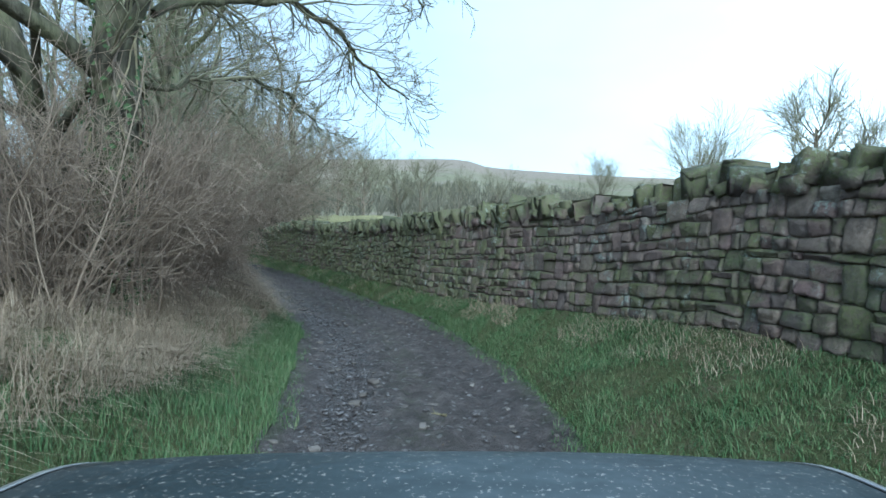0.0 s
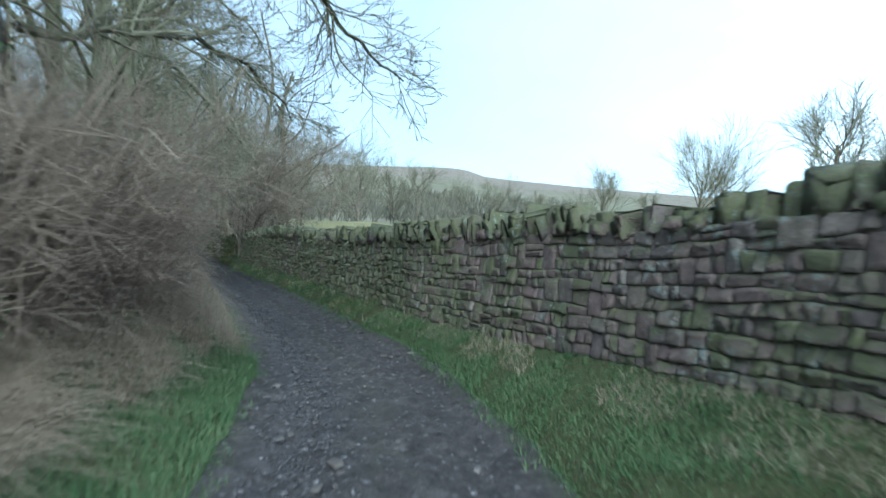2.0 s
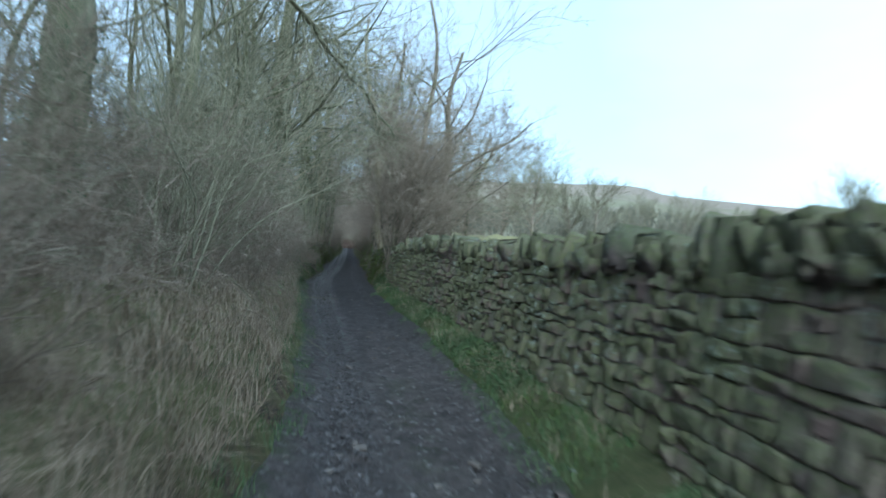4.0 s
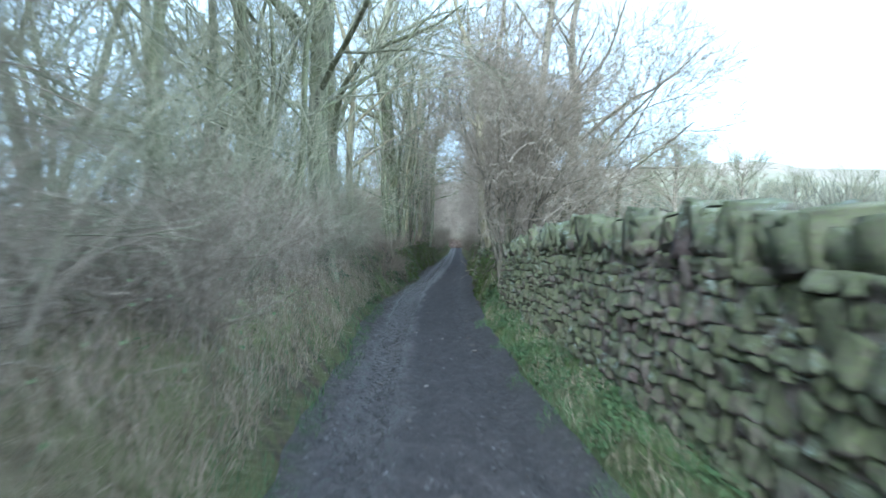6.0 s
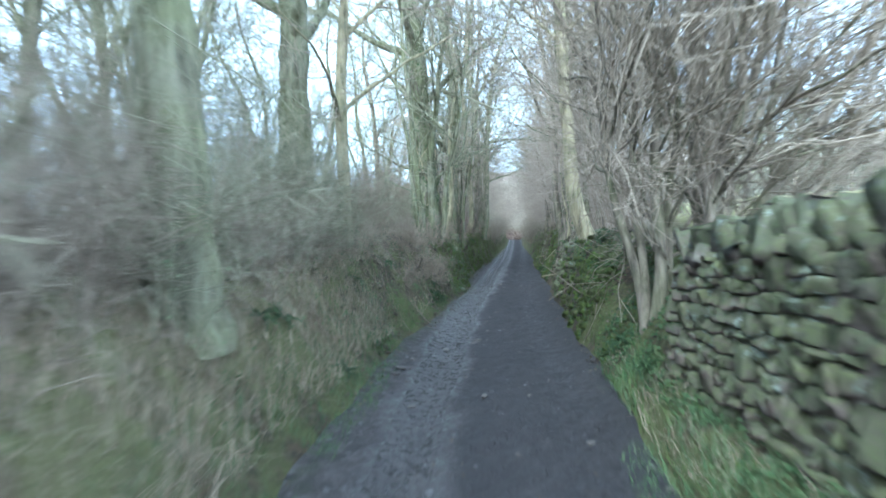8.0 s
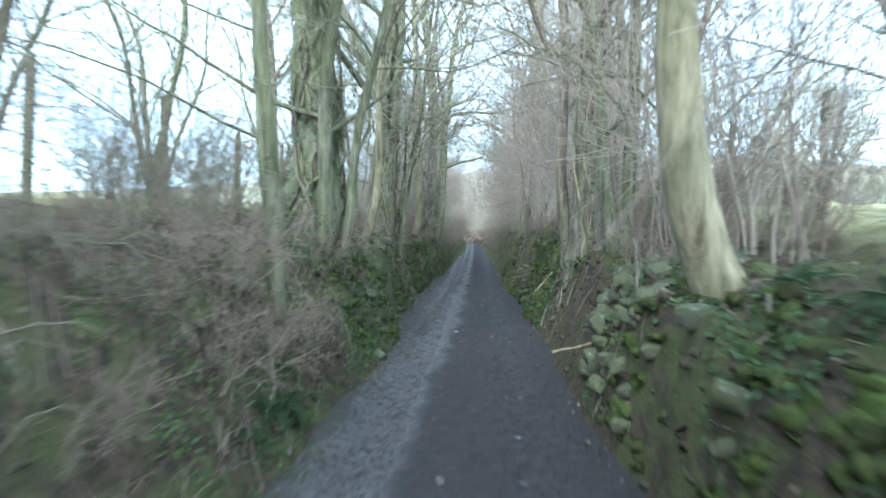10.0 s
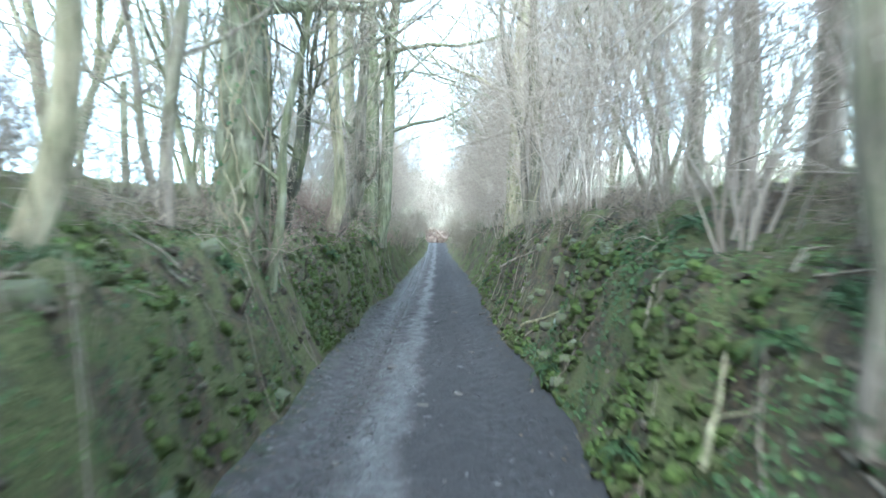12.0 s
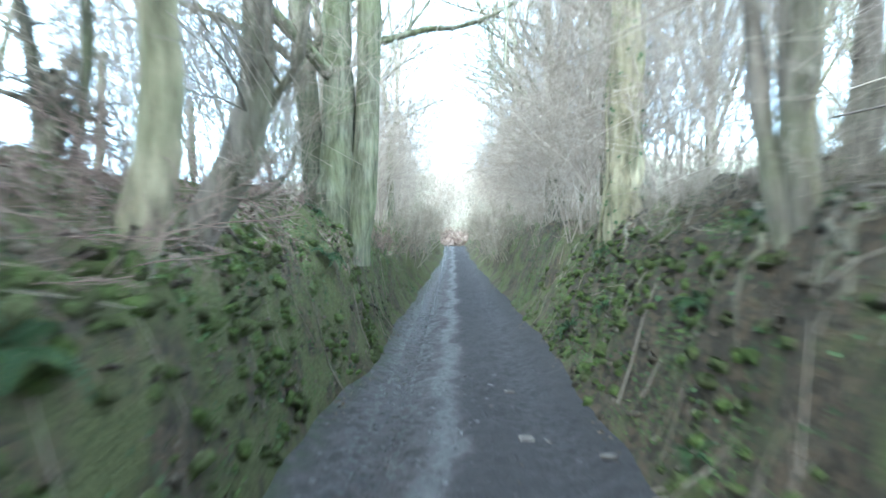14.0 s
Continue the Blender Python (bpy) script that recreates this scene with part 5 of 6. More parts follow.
def leaves(n, s0, s1, place, size, mat, name, label, patch, seed, lift=.03):
    s, u = scatter(n, s0, s1, place, patch, seed)
    e = .12
    x, y = lane(s, u)
    z = heights(s, u)
    xs, ys = lane(s + e, u)
    xu, yu = lane(s, u + e)
    a = np.stack([xs - x, ys - y, heights(s + e, u) - z], axis=1)
    b = np.stack([xu - x, yu - y, heights(s, u + e) - z], axis=1)
    nrm = np.cross(b, a)
    nrm /= np.linalg.norm(nrm, axis=1, keepdims=True)
    nrm += rng.normal(0, .4, nrm.shape)
    nrm /= np.linalg.norm(nrm, axis=1, keepdims=True)
    P = np.stack([x, y, z], axis=1) + nrm * (lift * rng.uniform(0.1, 1, len(s)))[:, None]
    return tagged(new(name, leaf_cards(rng, P, nrm, size, mat, name)), label, "leaves", kind="stuff")


leaves(9000, 29.5, 60, lambda s: (-L(s) - 1.1, -L(s) - .02), .036, LEAF, "ivy_leaves", "green ivy and herb leaves on the bank", .6, 21, .05)
leaves(7000, 28.5, 36, lambda s: (R(s) + .02, R(s) + 1.0), .040, LEAF, "ivy_leaves", "green ivy and herb leaves on the bank", .55, 22, .05)
leaves(5500, 40.3, 45.5, lambda s: (R(s) + .02, R(s) + .75), .038, LEAF, "herb_leaves", "leafy green herbs low on the earth bank", .5, 28, .06)
leaves(2600, 45, 60, lambda s: (R(s) + .02, R(s) + 1.2), .036, LEAF, "ivy_leaves", "green ivy and herb leaves on the bank", .62, 29, .05)
leaves(5500, 45.3, 53, lambda s: (-L(s) - 1.6, -L(s) - .3), .042, BRACKEN, "dead_bracken", "brown dead bracken and bramble leaves on the bank top", .42, 33, .12)
leaves(9000, 14, 30, lambda s: (R(s) + .02, wall_u(s)), .034, LEAF, "ivy_leaves", "nettles and ivy at the wall's foot", .5, 23, .10)
leaves(3600, 16, 32, lambda s: (-L(s) - 1.5, -L(s) - .35), .028, HEDGE_LEAF, "bramble_leaves", "pale green bramble leaves in the hedge", .52, 26, .75)
leaves(8000, 28, 62, lambda s: (-L(s) - 1.6, -L(s) + .15), .04, LITTER, "leaf_litter", "brown fallen leaves on the bank", .45, 24, .02)
leaves(5000, 28, 62, lambda s: (R(s) - .15, R(s) + 1.6), .04, LITTER, "leaf_litter", "brown fallen leaves on the bank", .45, 25, .02)
leaves(26000, 30, 58, lambda s: (-L(s) - .9, -L(s) - .03), .026, MOSS, "moss", "bright green moss cushions low on the bank", .58, 31, .06)
leaves(24000, 30, 58, lambda s: (R(s) + .03, R(s) + .9), .026, MOSS, "moss", "bright green moss cushions low on the bank", .58, 32, .06)
leaves(1300, 4, 50, lambda s: (-L(s), R(s)), .028, LITTER, "leaf_litter", "scattered fallen leaves on the track", .55, 27, .006)


# ---- ferns on the banks ----
def frond_mesh(seed):
    """One arching frond along +x: leaflets on both sides of a midrib."""
    gr = np.random.default_rng(seed)
    n, V, F = gr.uniform(.3, .5), [], []
    for i in range(14):
        t = i / 13
        V.append((n * t, 0, n * (1.1 * t - 1.15 * t * t)))
    for i in range(1, 13):
        x, _, z = V[i]
        size = .09 * (1 - i / 13) ** .7 + .012
        for side in (-1, 1):
            V.append((x + size * .5, side * size, z - size * .25))
            F.append((i, i + 1, len(V) - 1))
    return quick_mesh("frond", np.array(V), np.array(F), LEAF, smooth=False)


FROND = [frond_mesh(k) for k in range(5)]
for k in range(46):
    right = rs.random() < .6
    s = rs.uniform(27.5, 54)
    u = float(edge_right(s)) + rs.uniform(.1, .9) if right else -float(edge_left(s)) - rs.uniform(.1, .9)
    fern = new("fern")
    place = Matrix.Translation(on_lane(s, u, .02)) @ Matrix.Rotation(heading(s), 4, "Z") @ Matrix.Rotation(-.6 if right else .6, 4, "Y") @ Matrix.Scale(rs.uniform(.4, .72), 4)
    fern.matrix_world = place
    tagged(fern, "green fern growing from the earth bank", "fern", "bank ferns")
    for i in range(9):
        leaf = part("frond", rs.choice(FROND), fern)
        leaf.matrix_world = place @ Matrix.Rotation(i * .7 + rs.uniform(-.3, .3), 4, "Z")

# ---- small things ----
rs = random.Random(21)
road = bpy.data.objects["road"]
TRACK_STONE = []
for k in range(6):
    me = STONE_MESH[k].copy()
    me.name = "stone"
    me.materials.clear()
    me.materials.append(GREYSTONE)
    TRACK_STONE.append(me)
for _ in range(230):
    s = rs.choice((rs.uniform(3, 14), rs.uniform(3, 30), rs.uniform(28, 52)))
    u = rs.uniform(-1.1, 1.0)
    a = rs.choice((.02, .025, .03, .035, .045, .06)) * rs.uniform(.8, 1.3)
    ob = new("stone", rs.choice(TRACK_STONE))
    ob.parent = road
    x, y = lane(s, u)
    ob.matrix_world = block_matrix(x, y, ground_z(s, u) + a * .08, rs.uniform(0, 6.28), a * 1.5, a, a * .5, rs.uniform(-.2, .2), rs.uniform(-.2, .2))


def pebble(seed):
    """An uneven little stone of twenty faces."""
    gr = random.Random(seed)
    bm = bmesh.new()
    bmesh.ops.create_icosphere(bm, subdivisions=1, radius=.62)
    for v in bm.verts:
        v.co *= gr.uniform(.75, 1.15)
    bm.verts.index_update()
    out = np.array([v.co[:] for v in bm.verts]), [[v.index for v in f.verts] for f in bm.faces]
    bm.free()
    return out


PEBBLES = [pebble(k) for k in range(6)]


def cobbles(count, seed):
    """The stony bed of the track: cobbles pressed into the mud, thickest in the wheel ruts."""
    gr = random.Random(seed)
    verts, faces = [], []
    for _ in range(count):
        s = gr.uniform(2.2, 16) if gr.random() < .7 else gr.uniform(14, 52)
        rut = float(np.interp(s, [0, 16, 36, 42, 50, 60], [-.62, -.62, -.6, -.3, -.15, -.1]))
        u = gr.gauss(rut, .17) if gr.random() < .8 else gr.uniform(-1.0, .95)
        a = gr.choice((.010, .013, .017, .022, .030)) * gr.uniform(.8, 1.3) * (1.25 if u > -.2 else 1)
        x, y = lane(s, u)
        m = np.array(block_matrix(x, y, ground_z(s, u) + a * .02, gr.uniform(0, 6.28), a * gr.uniform(1.2, 2.0), a, a * .5, gr.uniform(-.2, .2), gr.uniform(-.2, .2)))
        v, f = PEBBLES[gr.randrange(6)]
        base = len(verts)
        verts += (v @ m[:3, :3].T + m[:3, 3]).tolist()
        faces += [[i + base for i in q] for q in f]
    ob = new("cobbles", mesh_from("cobbles", verts, faces, COBBLE))
    ob.parent = road
    tagged(ob, "grey cobbles pressed into the mud", kind="stuff")


cobbles(7000, 12)


def loose_stone(s, u, a, label, group):
    ob = new("stone", rs.choice(RUBBLE))
    x, y = lane(s, u)
    ob.matrix_world = block_matrix(x, y, ground_z(s, u) + a * .03, rs.uniform(0, 6.28), a * 1.4, a, a * .8, rs.uniform(-.4, .4), rs.uniform(-.4, .4))
    tagged(ob, label, "stone", group)


RUBBLE = []
for k in range(6):
    me = STONE_MESH[k].copy()
    me.name = "stone"
    floats(me, "mossy", [2.2] * len(me.vertices))
    RUBBLE.append(me)
for _ in range(95):      # a collapsed piece of walling on the right bank
    s = rs.uniform(34.8, 36.9)
    d, a = rs.uniform(.05, .95), rs.uniform(.08, .155)
    ob = new("stone", rs.choice(RUBBLE))
    x, y = lane(s, float(edge_right(s)) + d)
    ob.matrix_world = block_matrix(x, y, ground_z(s, float(edge_right(s)) + d) + a * .04, rs.uniform(0, 6.28), a * 1.5, a * 1.1, a * .8, rs.uniform(-.5, .5), rs.uniform(-.5, .5))
    tagged(ob, "mossy tumbled stone from a collapsed bank wall", "stone", "rubble stones")
for _ in range(12):      # stones washed out of the right bank
    s = rs.uniform(32.8, 38)
    loose_stone(s, float(edge_right(s)) + rs.uniform(.1, .95), rs.uniform(.06, .16), "tumbled grey stone lodged in the earth bank", "bank stones")
for _ in range(34):
    s = rs.uniform(43.6, 47.2)
    loose_stone(s, float(edge_right(s)) + rs.uniform(.05, .6), rs.uniform(.05, .12), "tumbled grey stone lodged in the earth bank", "bank stones")
for _ in range(14):
    s = rs.uniform(31, 50)
    loose_stone(s, -float(edge_left(s)) - rs.uniform(.0, .6), rs.uniform(.05, .14), "small stone lodged in the earth bank", "bank stones")


def clods(count, s0, s1, side, d0, d1, size, mat, name, label, seed):
    """Lumps that stand out of the cut bank: moss cushions, or clods of earth."""
    gr = random.Random(seed)
    verts, faces = [], []
    while count > 0:
        s, d = gr.uniform(s0, s1), gr.uniform(d0, d1)
        if noise.noise((s * .9, d * 1.3, seed)) < gr.uniform(-.3, .2):
            continue
        count -= 1
        u = side * (float(edge_left(s) if side < 0 else edge_right(s)) + d)
        a = size * gr.uniform(.5, 1.4)
        x, y = lane(s, u)
        m = np.array(block_matrix(x, y, ground_z(s, u) - a * .12, gr.uniform(0, 6.28), a * gr.uniform(1.0, 1.8), a * gr.uniform(.7, 1.2), a * gr.uniform(.5, .9), gr.uniform(-.6, .6), gr.uniform(-.6, .6)))
        v, f = BLOBS[gr.randrange(6)]
        base = len(verts)
        verts += (v @ m[:3, :3].T + m[:3, 3]).tolist()
        faces += [[i + base for i in q] for q in f]
    tagged(new(name, mesh_from(name, verts, faces, mat)), label, "moss" if "moss" in name else "earth", kind="stuff")


clods(520, 45, 53, -1, .02, .5, .075, CUSHION, "moss_cushions", "bright green moss cushions on the earth bank", 61)
clods(380, 37, 45, -1, .03, .8, .07, CUSHION, "moss_cushions", "green moss cushions on the earth bank", 62)
clods(330, 29.5, 35.5, 1, .02, .5, .08, CUSHION, "moss_cushions", "dark green moss cushions on the earth bank", 63)
clods(420, 41, 47, 1, .02, .6, .075, CUSHION, "moss_cushions", "bright green moss cushions on the earth bank", 64)
clods(330, 47, 56, 1, .02, .7, .07, CUSHION, "moss_cushions", "green moss cushions on the earth bank", 65)
clods(320, 30, 56, -1, .02, 1.0, .05, EARTH, "earth_clods", "crumbling clods of brown earth on the bank", 66)
clods(340, 33, 56, 1, .02, .9, .055, EARTH, "earth_clods", "crumbling clods of brown earth on the bank", 67)


def stick(s, u, length, r, turn, label, name="fallen_stick", lift=.0, tilt=0.0, mat=None):
    gr = np.random.default_rng(int(s * 100) + int(u * 10) + 50)
    line = grow(gr, (-length / 2, 0, 0), (1, 0, tilt), length, r, 8, .22, 0, .4)
    lines = [line] + offshoots(gr, line, 2, .3, .9, .7, .35, .6, 4, .3, .0)
    ob = new(name, quick_mesh(name, *tubes(lines, 6), mat or BARK_PALE))
    ob.matrix_world = Matrix.Translation(on_lane(s, u, r + lift)) @ Matrix.Rotation(turn, 4, "Z")
    return tagged(ob, label, "stick", "fallen sticks")


stick(4.95, .15, .26, .012, 2.3, "short dead stick lying on the muddy track")
for s, u, n, turn, tilt in ((35.8, 1.5, 1.1, 1.9, .5), (36.4, 1.35, .8, .6, .3), (38.2, -1.6, 1.2, 2.4, -.4), (42.6, -1.6, 1.6, 2.2, -.5), (43.3, -1.5, 1.2, 2.5, -.5), (44.9, 1.45, .9, .9, .4),
                            (47.3, -1.7, 1.4, 2.0, -.5), (48.2, -1.6, 1.1, 2.6, -.5), (46.6, 1.5, 1.0, .7, .4), (40.9, 1.5, .9, 1.2, .4), (49.3, -1.7, 1.3, 2.2, -.5), (50.2, -1.6, 1.5, 2.0, -.5), (49.8, -1.9, 1.1, 2.7, -.4), (48.8, -1.5, .9, 1.8, -.4), (46.2, -1.6, 1.2, 2.3, -.5), (51.5, -1.7, 1.2, 2.1, -.4), (34.4, -1.6, 1.1, 2.6, -.4)):
    stick(s, u, n, .016, turn, "pale dead branch lying down the bank", lift=.05, tilt=tilt, mat=BARK_PALE if n < 1.0 else BARK_BROWN)


def brambles(count, s0, s1, side, reach, seed, label):
    """Arching bare bramble stems that hang from the bank towards the track."""
    gr = np.random.default_rng(seed)
    lines = []
    for _ in range(count):
        s = gr.uniform(s0, s1)
        edge = float(edge_left(s)) if side < 0 else float(edge_right(s))
        u = side * (edge + gr.uniform(.5, 1.5))
        p = np.array(on_lane(s, u))
        h = heading(s)
        inward = np.array([math.cos(h), math.sin(h), 0]) * -side
        along = np.array([-math.sin(h), math.cos(h), 0]) * gr.uniform(-.8, .8)
        n, up = reach * gr.uniform(.3, 1.1), gr.uniform(.1, .7)
        t = np.linspace(0, 1, 9)[:, None]
        P = p + (inward * .6 + along) * n * t + np.array([0, 0, 1.0]) * (up * t * 1.9 - up * 2.1 * t * t) * n + gr.normal(0, .012, (9, 3))
        lines.append((P, np.linspace(.0035, .002, 9) * gr.uniform(.6, 1.3)))
    tagged(new("bramble_stems", quick_mesh("bramble_stems", *tubes(lines, 4), TWIG_BROWN)), label, "brambles", kind="stuff")


def twig_litter(count, s0, s1, seed):
    """Dead twigs caught on the banks."""
    gr = np.random.default_rng(seed)
    lines = []
    for _ in range(count):
        s, side = gr.uniform(s0, s1), gr.choice((-1, 1))
        edge = float(edge_left(s)) if side < 0 else float(edge_right(s))
        d, slope, n = gr.uniform(.05, 1.3), gr.normal(0, 1.4), gr.uniform(.06, .2)
        P = [np.array(on_lane(s + slope * k * n * .5, side * max(edge * .96, edge + d + (k - 1.5) * n * .6), gr.uniform(.005, .06))) for k in range(4)]
        lines.append((np.array(P), gr.uniform(.003, .009) * np.linspace(1, .5, 4)))
    tagged(new("twig_litter", quick_mesh("twig_litter", *tubes(lines, 4), TWIG_BROWN)), "dead twigs and roots caught on the earth banks", "twigs", kind="stuff")


twig_litter(420, 28.5, 56, 41)
brambles(60, 4.0, 12, -1, .7, 1, "bare arching bramble stems over dead grass")
brambles(320, 12, 31, -1, .9, 2, "bare arching bramble stems over the hedge bank")
brambles(90, 31, 56, -1, .7, 3, "bare arching stems over the earth bank")
brambles(60, 29, 56, 1, .6, 4, "bare arching stems over the earth bank")


# ---- fences along the fields ----
def fence_post(s, u, h, group):
    gr = random.Random(int(s * 10) + int(u * 7))
    bm = bmesh.new()
    bmesh.ops.create_cone(bm, cap_ends=True, segments=9, radius1=.055, radius2=.048, depth=h + .4)
    for v in bm.verts:
        v.co.x += gr.uniform(-.006, .006)
        if v.co.z > 0:
            v.co.z += .04 * v.co.x / .05
    bmesh.ops.translate(bm, verts=bm.verts[:], vec=(0, 0, h / 2 - .2))
    me = bpy.data.meshes.new("fence_post")
    bm.to_mesh(me)
    bm.free()
    me.materials.append(BARK_GREEN)
    ob = new("fence_post", me)
    ob.matrix_world = Matrix.Translation(on_lane(s, u)) @ Euler((gr.uniform(-.06, .06), gr.uniform(-.06, .06), 0)).to_matrix().to_4x4()
    return tagged(ob, "weathered round wooden fence post at the field edge", "fence post", group)


def fence(u, places, h, group):
    for s in places:
        fence_post(s, u, h, group)


fence(-4.2, [31.2, 33.8, 36.4, 39.0, 41.6, 44.2, 46.8, 49.6, 52.4, 55], 1.55, "left fence posts")
fence(4.3, [30.0, 32.7, 35.4, 38.1, 40.8, 43.5, 46.4, 49.2, 52], 1.55, "right fence posts")


# ---- bracken where the lane ends, and thick growth behind it ----
def bracken():
    gr = np.random.default_rng(4)
    n = 1800
    s, u = gr.uniform(80, 85, n), gr.uniform(-1.0, 1.0, n)
    x, y = lane(s, u)
    z = .72 + np.interp(s, [80, 85], [.1, 1.1]) * gr.uniform(.1, 1, n)
    P = np.stack([x, y, z], axis=1)
    nrm = gr.normal(0, 1, (n, 3)) + [.4, -1.2, .6]
    nrm /= np.linalg.norm(nrm, axis=1, keepdims=True)
    tagged(new("bracken", leaf_cards(gr, P, nrm, .22, BRACKEN, "bracken")), "rust-red dead bracken closing the lane's end", "bracken", kind="stuff")


bracken()
for s, u in ((80, -2.6), (80.5, 2.6), (79, -3.4), (79, 3.4), (84, 3.5), (84, -3.5)):
    put_shrub(rs.choice(THICKET), s, u, rs.uniform(0, 6.28), 1.15, "leafless thicket at the lane's end", "hedge bushes")


# ---- trees across the fields ----
def far_tree_mesh(seed, height, spread, limbs):
    gr = np.random.default_rng(seed)
    trunk = grow(gr, (0, 0, -.3), (0, 0, 1), height * .6, .16 * height / 8, 6, .08, 0, .4)
    big = offshoots(gr, trunk, limbs + 3, .25, 1, .75, .75 * spread, .5, 6, .28, .35, .3)
    fine = []
    for b in big:
        L = offshoots(gr, b, 9, .2, 1, .6, .5, .55, 4, .3, .3, .4)
        fine += L
        for c in L:
            fine += offshoots(gr, c, 8, .1, 1, .5, .85, .6, 1, .3, .2, .5)
    w = .0010 * height
    return quick_mesh("trunk", *tubes([trunk], 8), BARK_BROWN), [quick_mesh("limb", *tubes([b], 5), BARK_BROWN) for b in big], quick_mesh("crown", *tubes([(p, np.maximum(r, w)) for p, r in fine], 3), TWIG_GREEN)


FAR = [far_tree_mesh(300 + k, 8, .9 + .2 * k, 9 + k) for k in range(3)]


def far_tree(k, bearing, dist, height, label="bare round-headed tree across the field"):
    a = radians(bearing)
    x, y = -math.sin(a) * dist, math.cos(a) * dist
    ob = new("field_tree")
    ob.matrix_world = Matrix.Translation((x, y, hill_height(x, y) - .2)) @ Matrix.Rotation(dist, 4, "Z") @ Matrix.Scale(height / 8, 4)
    tagged(ob, label, "tree", "field trees")
    part("trunk", FAR[k][0], ob)
    for me in FAR[k][1]:
        part("limb", me, ob)
    part("crown", FAR[k][2], ob, kind="stuff")


for k, b, d, h in ((0, -31.5, 34, 8.6), (1, -34.5, 38, 7.2), (2, -22.4, 44, 6.6), (1, -24.5, 50, 6.4), (2, -14.7, 62, 6.2), (0, -18.8, 66, 5.4), (0, 2.2, 95, 12.5), (1, 4.2, 100, 12), (1, 7.5, 60, 8.5), (2, 10, 70, 10),
                   (0, 13, 65, 10), (1, -1.5, 110, 10.5), (2, -5, 120, 9.5), (0, -9, 115, 9), (2, 16, 62, 9.5), (1, 20, 60, 9)):
    far_tree(k, b, d, h)


def far_wood():
    """The scrub wood that climbs the slope behind the wall."""
    gr = np.random.default_rng(31)
    lines = []
    for _ in range(480):
        b, d = radians(gr.uniform(-14, 34)), gr.uniform(90, 330)
        x, y = -math.sin(b) * d, math.cos(b) * d
        z, h = hill_height(x, y), gr.uniform(4, 9)
        base = np.array((x, y, z))
        for _ in range(22):
            a, lean = gr.uniform(0, 6.28), gr.uniform(.05, .55)
            way = np.array((math.cos(a) * lean, math.sin(a) * lean, 1.0))
            p0 = base + np.array((math.cos(a), math.sin(a), 0)) * gr.uniform(0, 1.2) + np.array((0, 0, h * gr.uniform(0, .45)))
            lines.append(grow(gr, p0, way, h * gr.uniform(.35, .6), .0009 * d * gr.uniform(.5, 1.2), 2, .5, 0, .4))
    tagged(new("far_woodland", quick_mesh("far_woodland", *tubes(lines, 3), TWIG_FAR)), "leafless scrub woodland on the far slope", "woodland", kind="stuff")


far_wood()

# ---- the car that stands at the start of the track ----
def car_paint():
    m = Mat("dusty_blue_paint", 0.35, 0.5)
    dust, spot = m.noise(6, 5, 0.6), m.noise(75, 3, 0.6)
    col = m.mix(m.ramp(dust, (0.35, 0.1), (0.7, 0.5)), (0.006, 0.015, 0.020), (0.032, 0.044, 0.048))
    m.color(m.mix(m.ramp(spot, (0.62, 0.0), (0.66, 0.85)), col, (0.30, 0.28, 0.25)))
    m.rough(m.ramp(dust, (0.3, 0.30), (0.7, 0.6)))
    return m.m


PAINT = car_paint()
GLASS = Mat("car_glass", 0.05, 0.5)
GLASS.color((0.02, 0.03, 0.03))
GLASS.b.inputs["Transmission Weight"].default_value = 0.6
GLASS = GLASS.m
RUBBER = Mat("tyre_rubber", 0.9, 0.2)
RUBBER.color(RUBBER.ramp(RUBBER.noise(12), (0.4, (0.018, 0.017, 0.016)), (0.7, (0.06, 0.05, 0.042))))
RUBBER = RUBBER.m
STEEL = Mat("dull_alloy", 0.4, 0.5)
STEEL.color(STEEL.ramp(STEEL.noise(9), (0.4, (0.32, 0.32, 0.32)), (0.7, (0.45, 0.44, 0.42))))
STEEL.b.inputs["Metallic"].default_value = 0.8
STEEL = STEEL.m
TRIM = Mat("black_trim", 0.6, 0.4)
TRIM.color(TRIM.ramp(TRIM.noise(20), (0.4, (0.012, 0.012, 0.013)), (0.7, (0.035, 0.034, 0.032))))
TRIM = TRIM.m
LENS_CLEAR = Mat("lamp_lens", 0.1, 0.6)
LENS_CLEAR.color((0.55, 0.57, 0.58))
LENS_CLEAR = LENS_CLEAR.m


def sheet(rows, thick, mat, name, parent, label=""):
    """A curved panel: rows of points, given thickness and soft edges."""
    n = len(rows[0])
    me = mesh_from(name, [p for r in rows for p in r], [(i * n + j, i * n + j + 1, (i + 1) * n + j + 1, (i + 1) * n + j) for i in range(len(rows) - 1) for j in range(n - 1)], mat)
    ob = part(name, me, parent, label)
    mod = ob.modifiers.new("thick", "SOLIDIFY")
    mod.thickness, mod.offset = thick, 0
    return ob


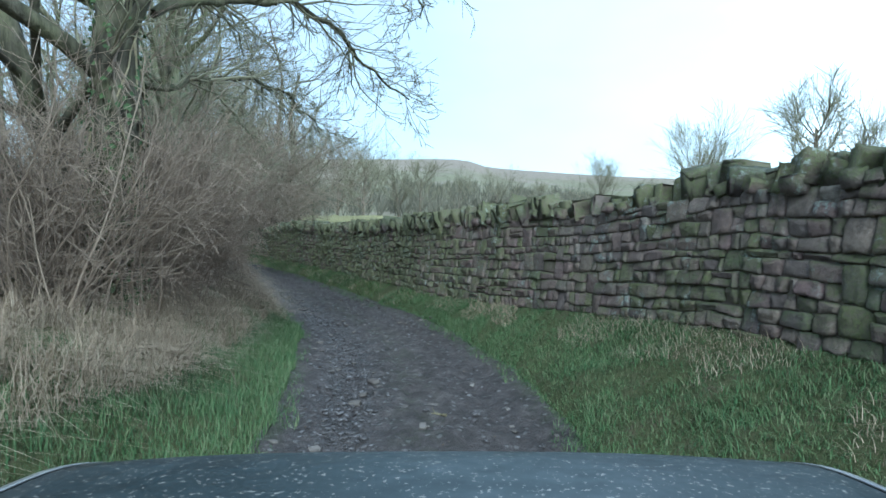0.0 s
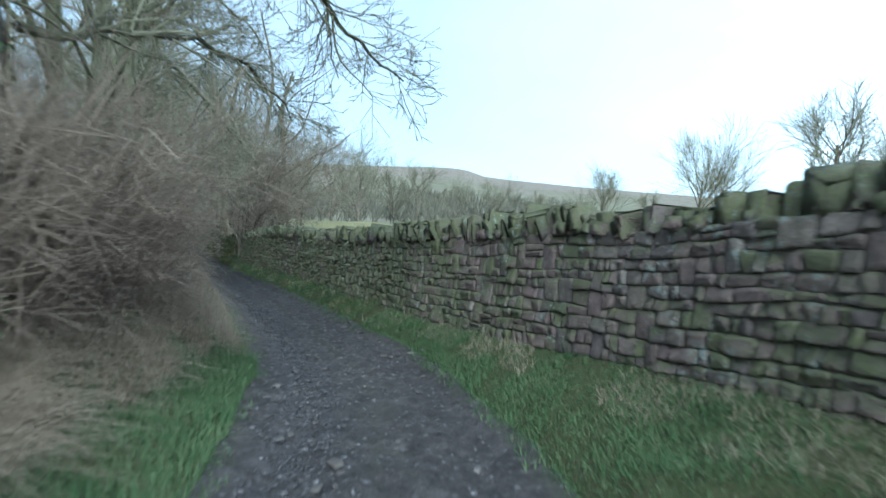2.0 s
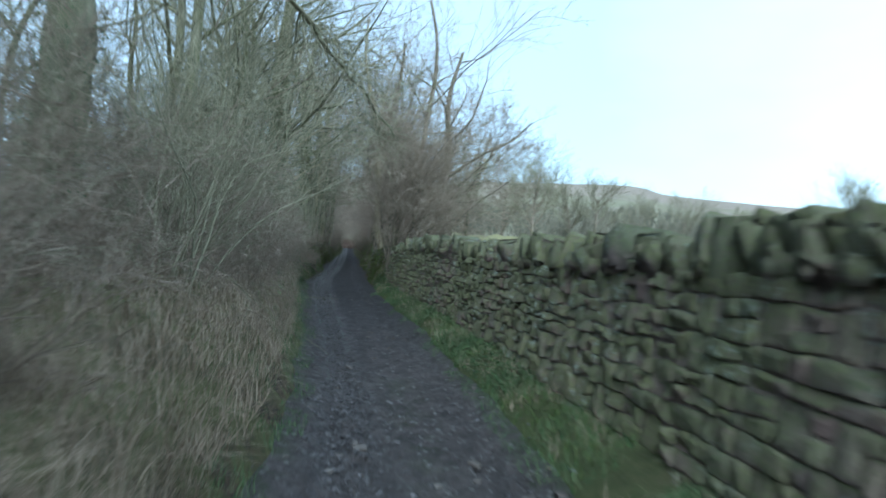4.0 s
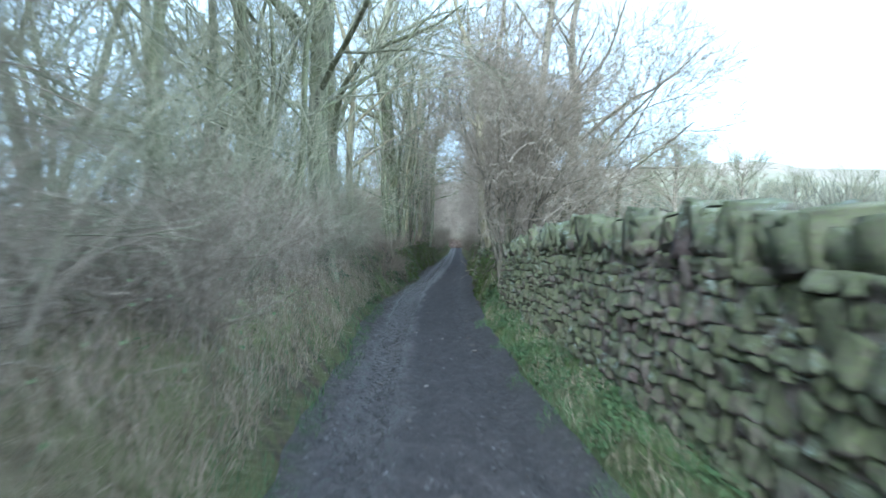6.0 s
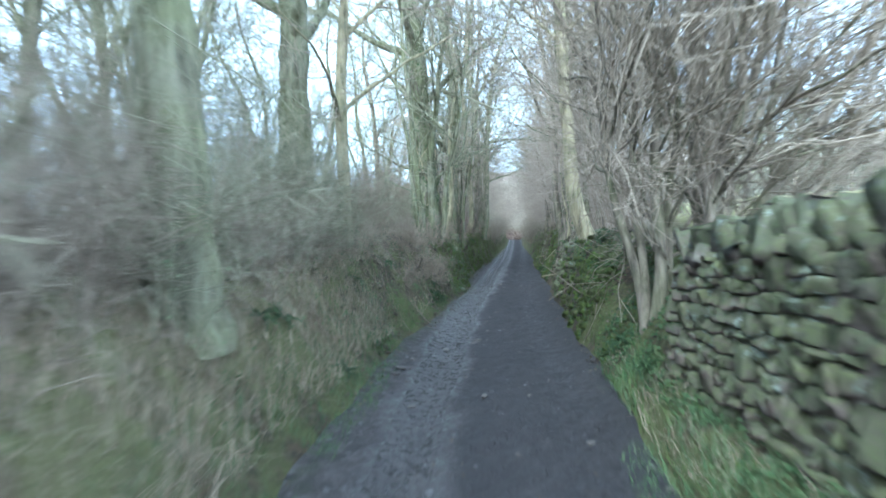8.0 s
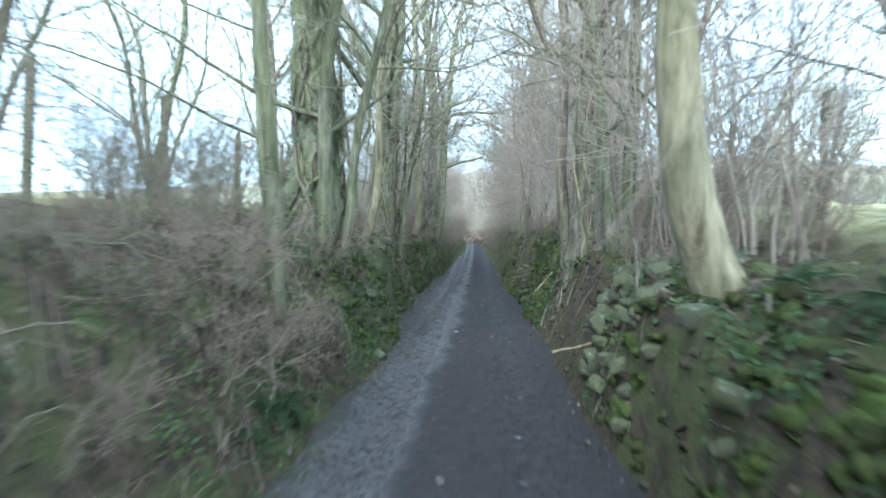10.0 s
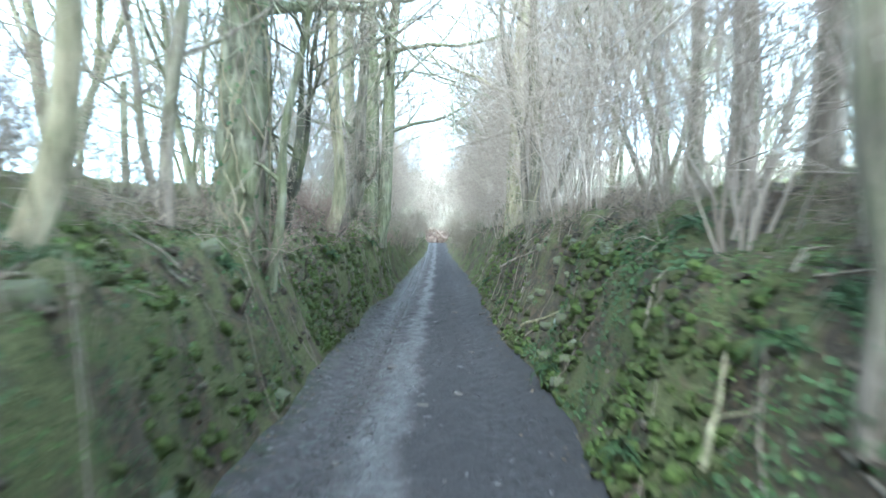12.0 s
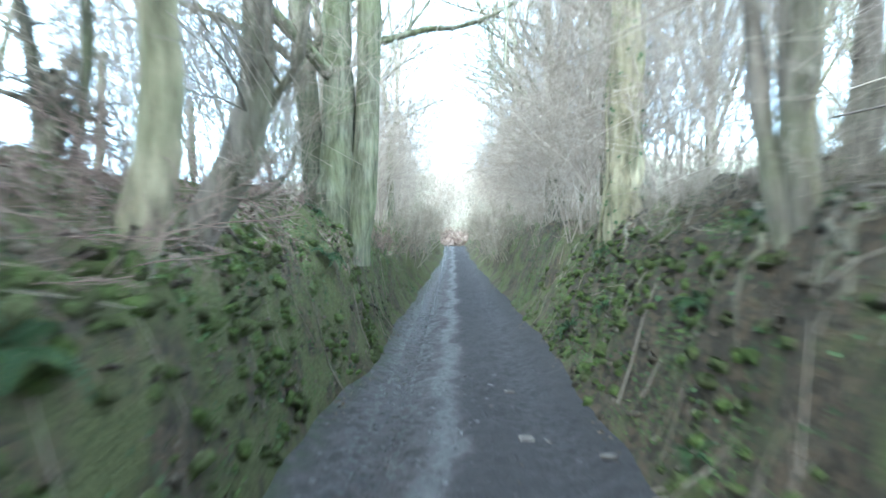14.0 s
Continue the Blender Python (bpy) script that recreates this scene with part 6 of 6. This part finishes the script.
def make_car():
    car = new("car")
    car.location = (0, 0, 0)
    tagged(car, "dark blue estate car with a dusty mud-speckled bonnet", "car")
    W = .90

    def top(x, y):                       # the bonnet's crown
        return .968 + .095 * (1 - ((y - .25) / 1.2) ** 2) * 1.0 - .095 * max(0, (y - 1.25) / .45) ** 2 - .032 * (abs(x) / W) ** 2.6

    ys = np.linspace(.25, 1.62, 22)
    xs = np.linspace(-.86, .86, 25)
    sheet([[(x, y, top(x, y)) for x in xs] for y in ys], .006, PAINT, "bonnet", car, "dusty dark blue bonnet with dried mud specks")
    for side in (-1, 1):
        # bright metal strip added in place of the highlight on the bonnet's edge
        edge = sheet([[(side * .868, y, top(.868, y) + .004), (side * .888, y, top(.888, y) + .004)] for y in ys], .004, STEEL, "trim_strip", car, "bright strip standing in for the highlight along the bonnet edge")
        wing = []
        for y in np.linspace(.25, 1.72, 18):
            t = top(.89, y)
            wing.append([(side * .89, y, t), (side * .93, y, t - .03), (side * .95, y, t - .10), (side * .945, y, .72), (side * .92, y, .62 if abs(y - 1.05) < .4 else .34)])
        sheet(wing, .01, PAINT, "wing", car)
        door_y = np.linspace(-1.5, .25, 12)
        sheet([[(side * .90, y, 1.0), (side * .935, y, .92), (side * .94, y, .6), (side * .92, y, .34)] for y in door_y], .02, PAINT, "door", car)
        sheet([[(side * .88, y, 1.0), (side * .72, max(-1.5, y * .8 - .35), 1.60)] for y in np.linspace(-1.45, .1, 6)], .006, GLASS, "side_window", car)
        sheet([[(side * .93, y, 1.0), (side * .94, y, .6), (side * .92, y, .36)] for y in np.linspace(-2.6, -1.5, 8)], .02, PAINT, "rear_wing", car)
        lamp_ob = sheet([[(side * x, 1.735 - .10 * max(0, x - .6) * 3, z) for x in np.linspace(.50, .84, 6)] for z in np.linspace(.62, .76, 5)], .03, LENS_CLEAR, "headlight", car, "clear headlight lens")
    sheet([[(x, 1.64 + .12 * (1 - (x / .9) ** 2) - .02, z) for x in np.linspace(-.84, .84, 15)] for z in np.linspace(.74, .83, 3)], .02, PAINT, "nose", car)
    sheet([[(x, 1.66 + .12 * (1 - (x / .9) ** 2) - .02, z) for x in np.linspace(-.48, .48, 12)] for z in np.linspace(.60, .74, 4)], .02, TRIM, "grille", car, "black grille")
    sheet([[(x, 1.72 + .14 * (1 - (x / .93) ** 2) - .02, z) for x in np.linspace(-.92, .92, 18)] for z in np.linspace(.32, .62, 6)], .03, PAINT, "front_bumper", car)
    sheet([[(x, .27 - .60 * k, 1.07 + .55 * k - .03 * (x / .8) ** 2) for x in np.linspace(-.80 + .1 * k, .80 - .1 * k, 11)] for k in np.linspace(0, 1, 8)], .006, GLASS, "windscreen", car)
    sheet([[(x, y, 1.63 + .03 * (1 - ((y + 1.3) / 1.1) ** 2) - .05 * (x / .7) ** 2) for x in np.linspace(-.71, .71, 11)] for y in np.linspace(-2.3, -.34, 12)], .03, PAINT, "roof", car)
    sheet([[(x, -2.3 - .38 * k, 1.6 - .6 * k) for x in np.linspace(-.70 - .12 * k, .70 + .12 * k, 9)] for k in np.linspace(0, 1, 6)], .01, GLASS, "rear_window", car)
    sheet([[(x, -2.68 - .05 * (1 - (x / .93) ** 2), z) for x in np.linspace(-.92, .92, 12)] for z in np.linspace(.32, 1.0, 6)], .02, PAINT, "tailgate", car)
    sheet([[(x, y, .3) for x in np.linspace(-.9, .9, 5)] for y in np.linspace(-2.6, 1.7, 8)], .03, TRIM, "floor_pan", car)
    for sx in (-1, 1):
        for y in (1.05, -1.72):
            for name, r1, w, mat in (("tyre", .33, .2, RUBBER),):
                bm = bmesh.new()
                prof = [(-.10, .22), (-.10, .30), (-.08, .33), (.08, .33), (.10, .30), (.10, .22)]
                rings = [[bm.verts.new((px, pr * math.cos(a), pr * math.sin(a))) for px, pr in prof] for a in np.linspace(0, 2 * math.pi, 28, endpoint=False)]
                for i in range(28):
                    for j in range(6):
                        bm.faces.new((rings[i][j], rings[i][(j + 1) % 6], rings[(i + 1) % 28][(j + 1) % 6], rings[(i + 1) % 28][j]))
                me = bpy.data.meshes.new("tyre")
                bm.to_mesh(me)
                bm.free()
                me.materials.append(mat)
                wheel = new("wheel")
                wheel.parent = car
                wheel.location = (sx * .80, y, .29)
                part("tyre", me, wheel)
            bm = bmesh.new()
            bmesh.ops.create_cone(bm, cap_ends=True, segments=20, radius1=.22, radius2=.2, depth=.14)
            bmesh.ops.rotate(bm, verts=bm.verts[:], matrix=Matrix.Rotation(math.pi / 2, 3, "Y"))
            me = bpy.data.meshes.new("rim")
            bm.to_mesh(me)
            bm.free()
            me.materials.append(STEEL)
            part("rim", me, wheel)


make_car()
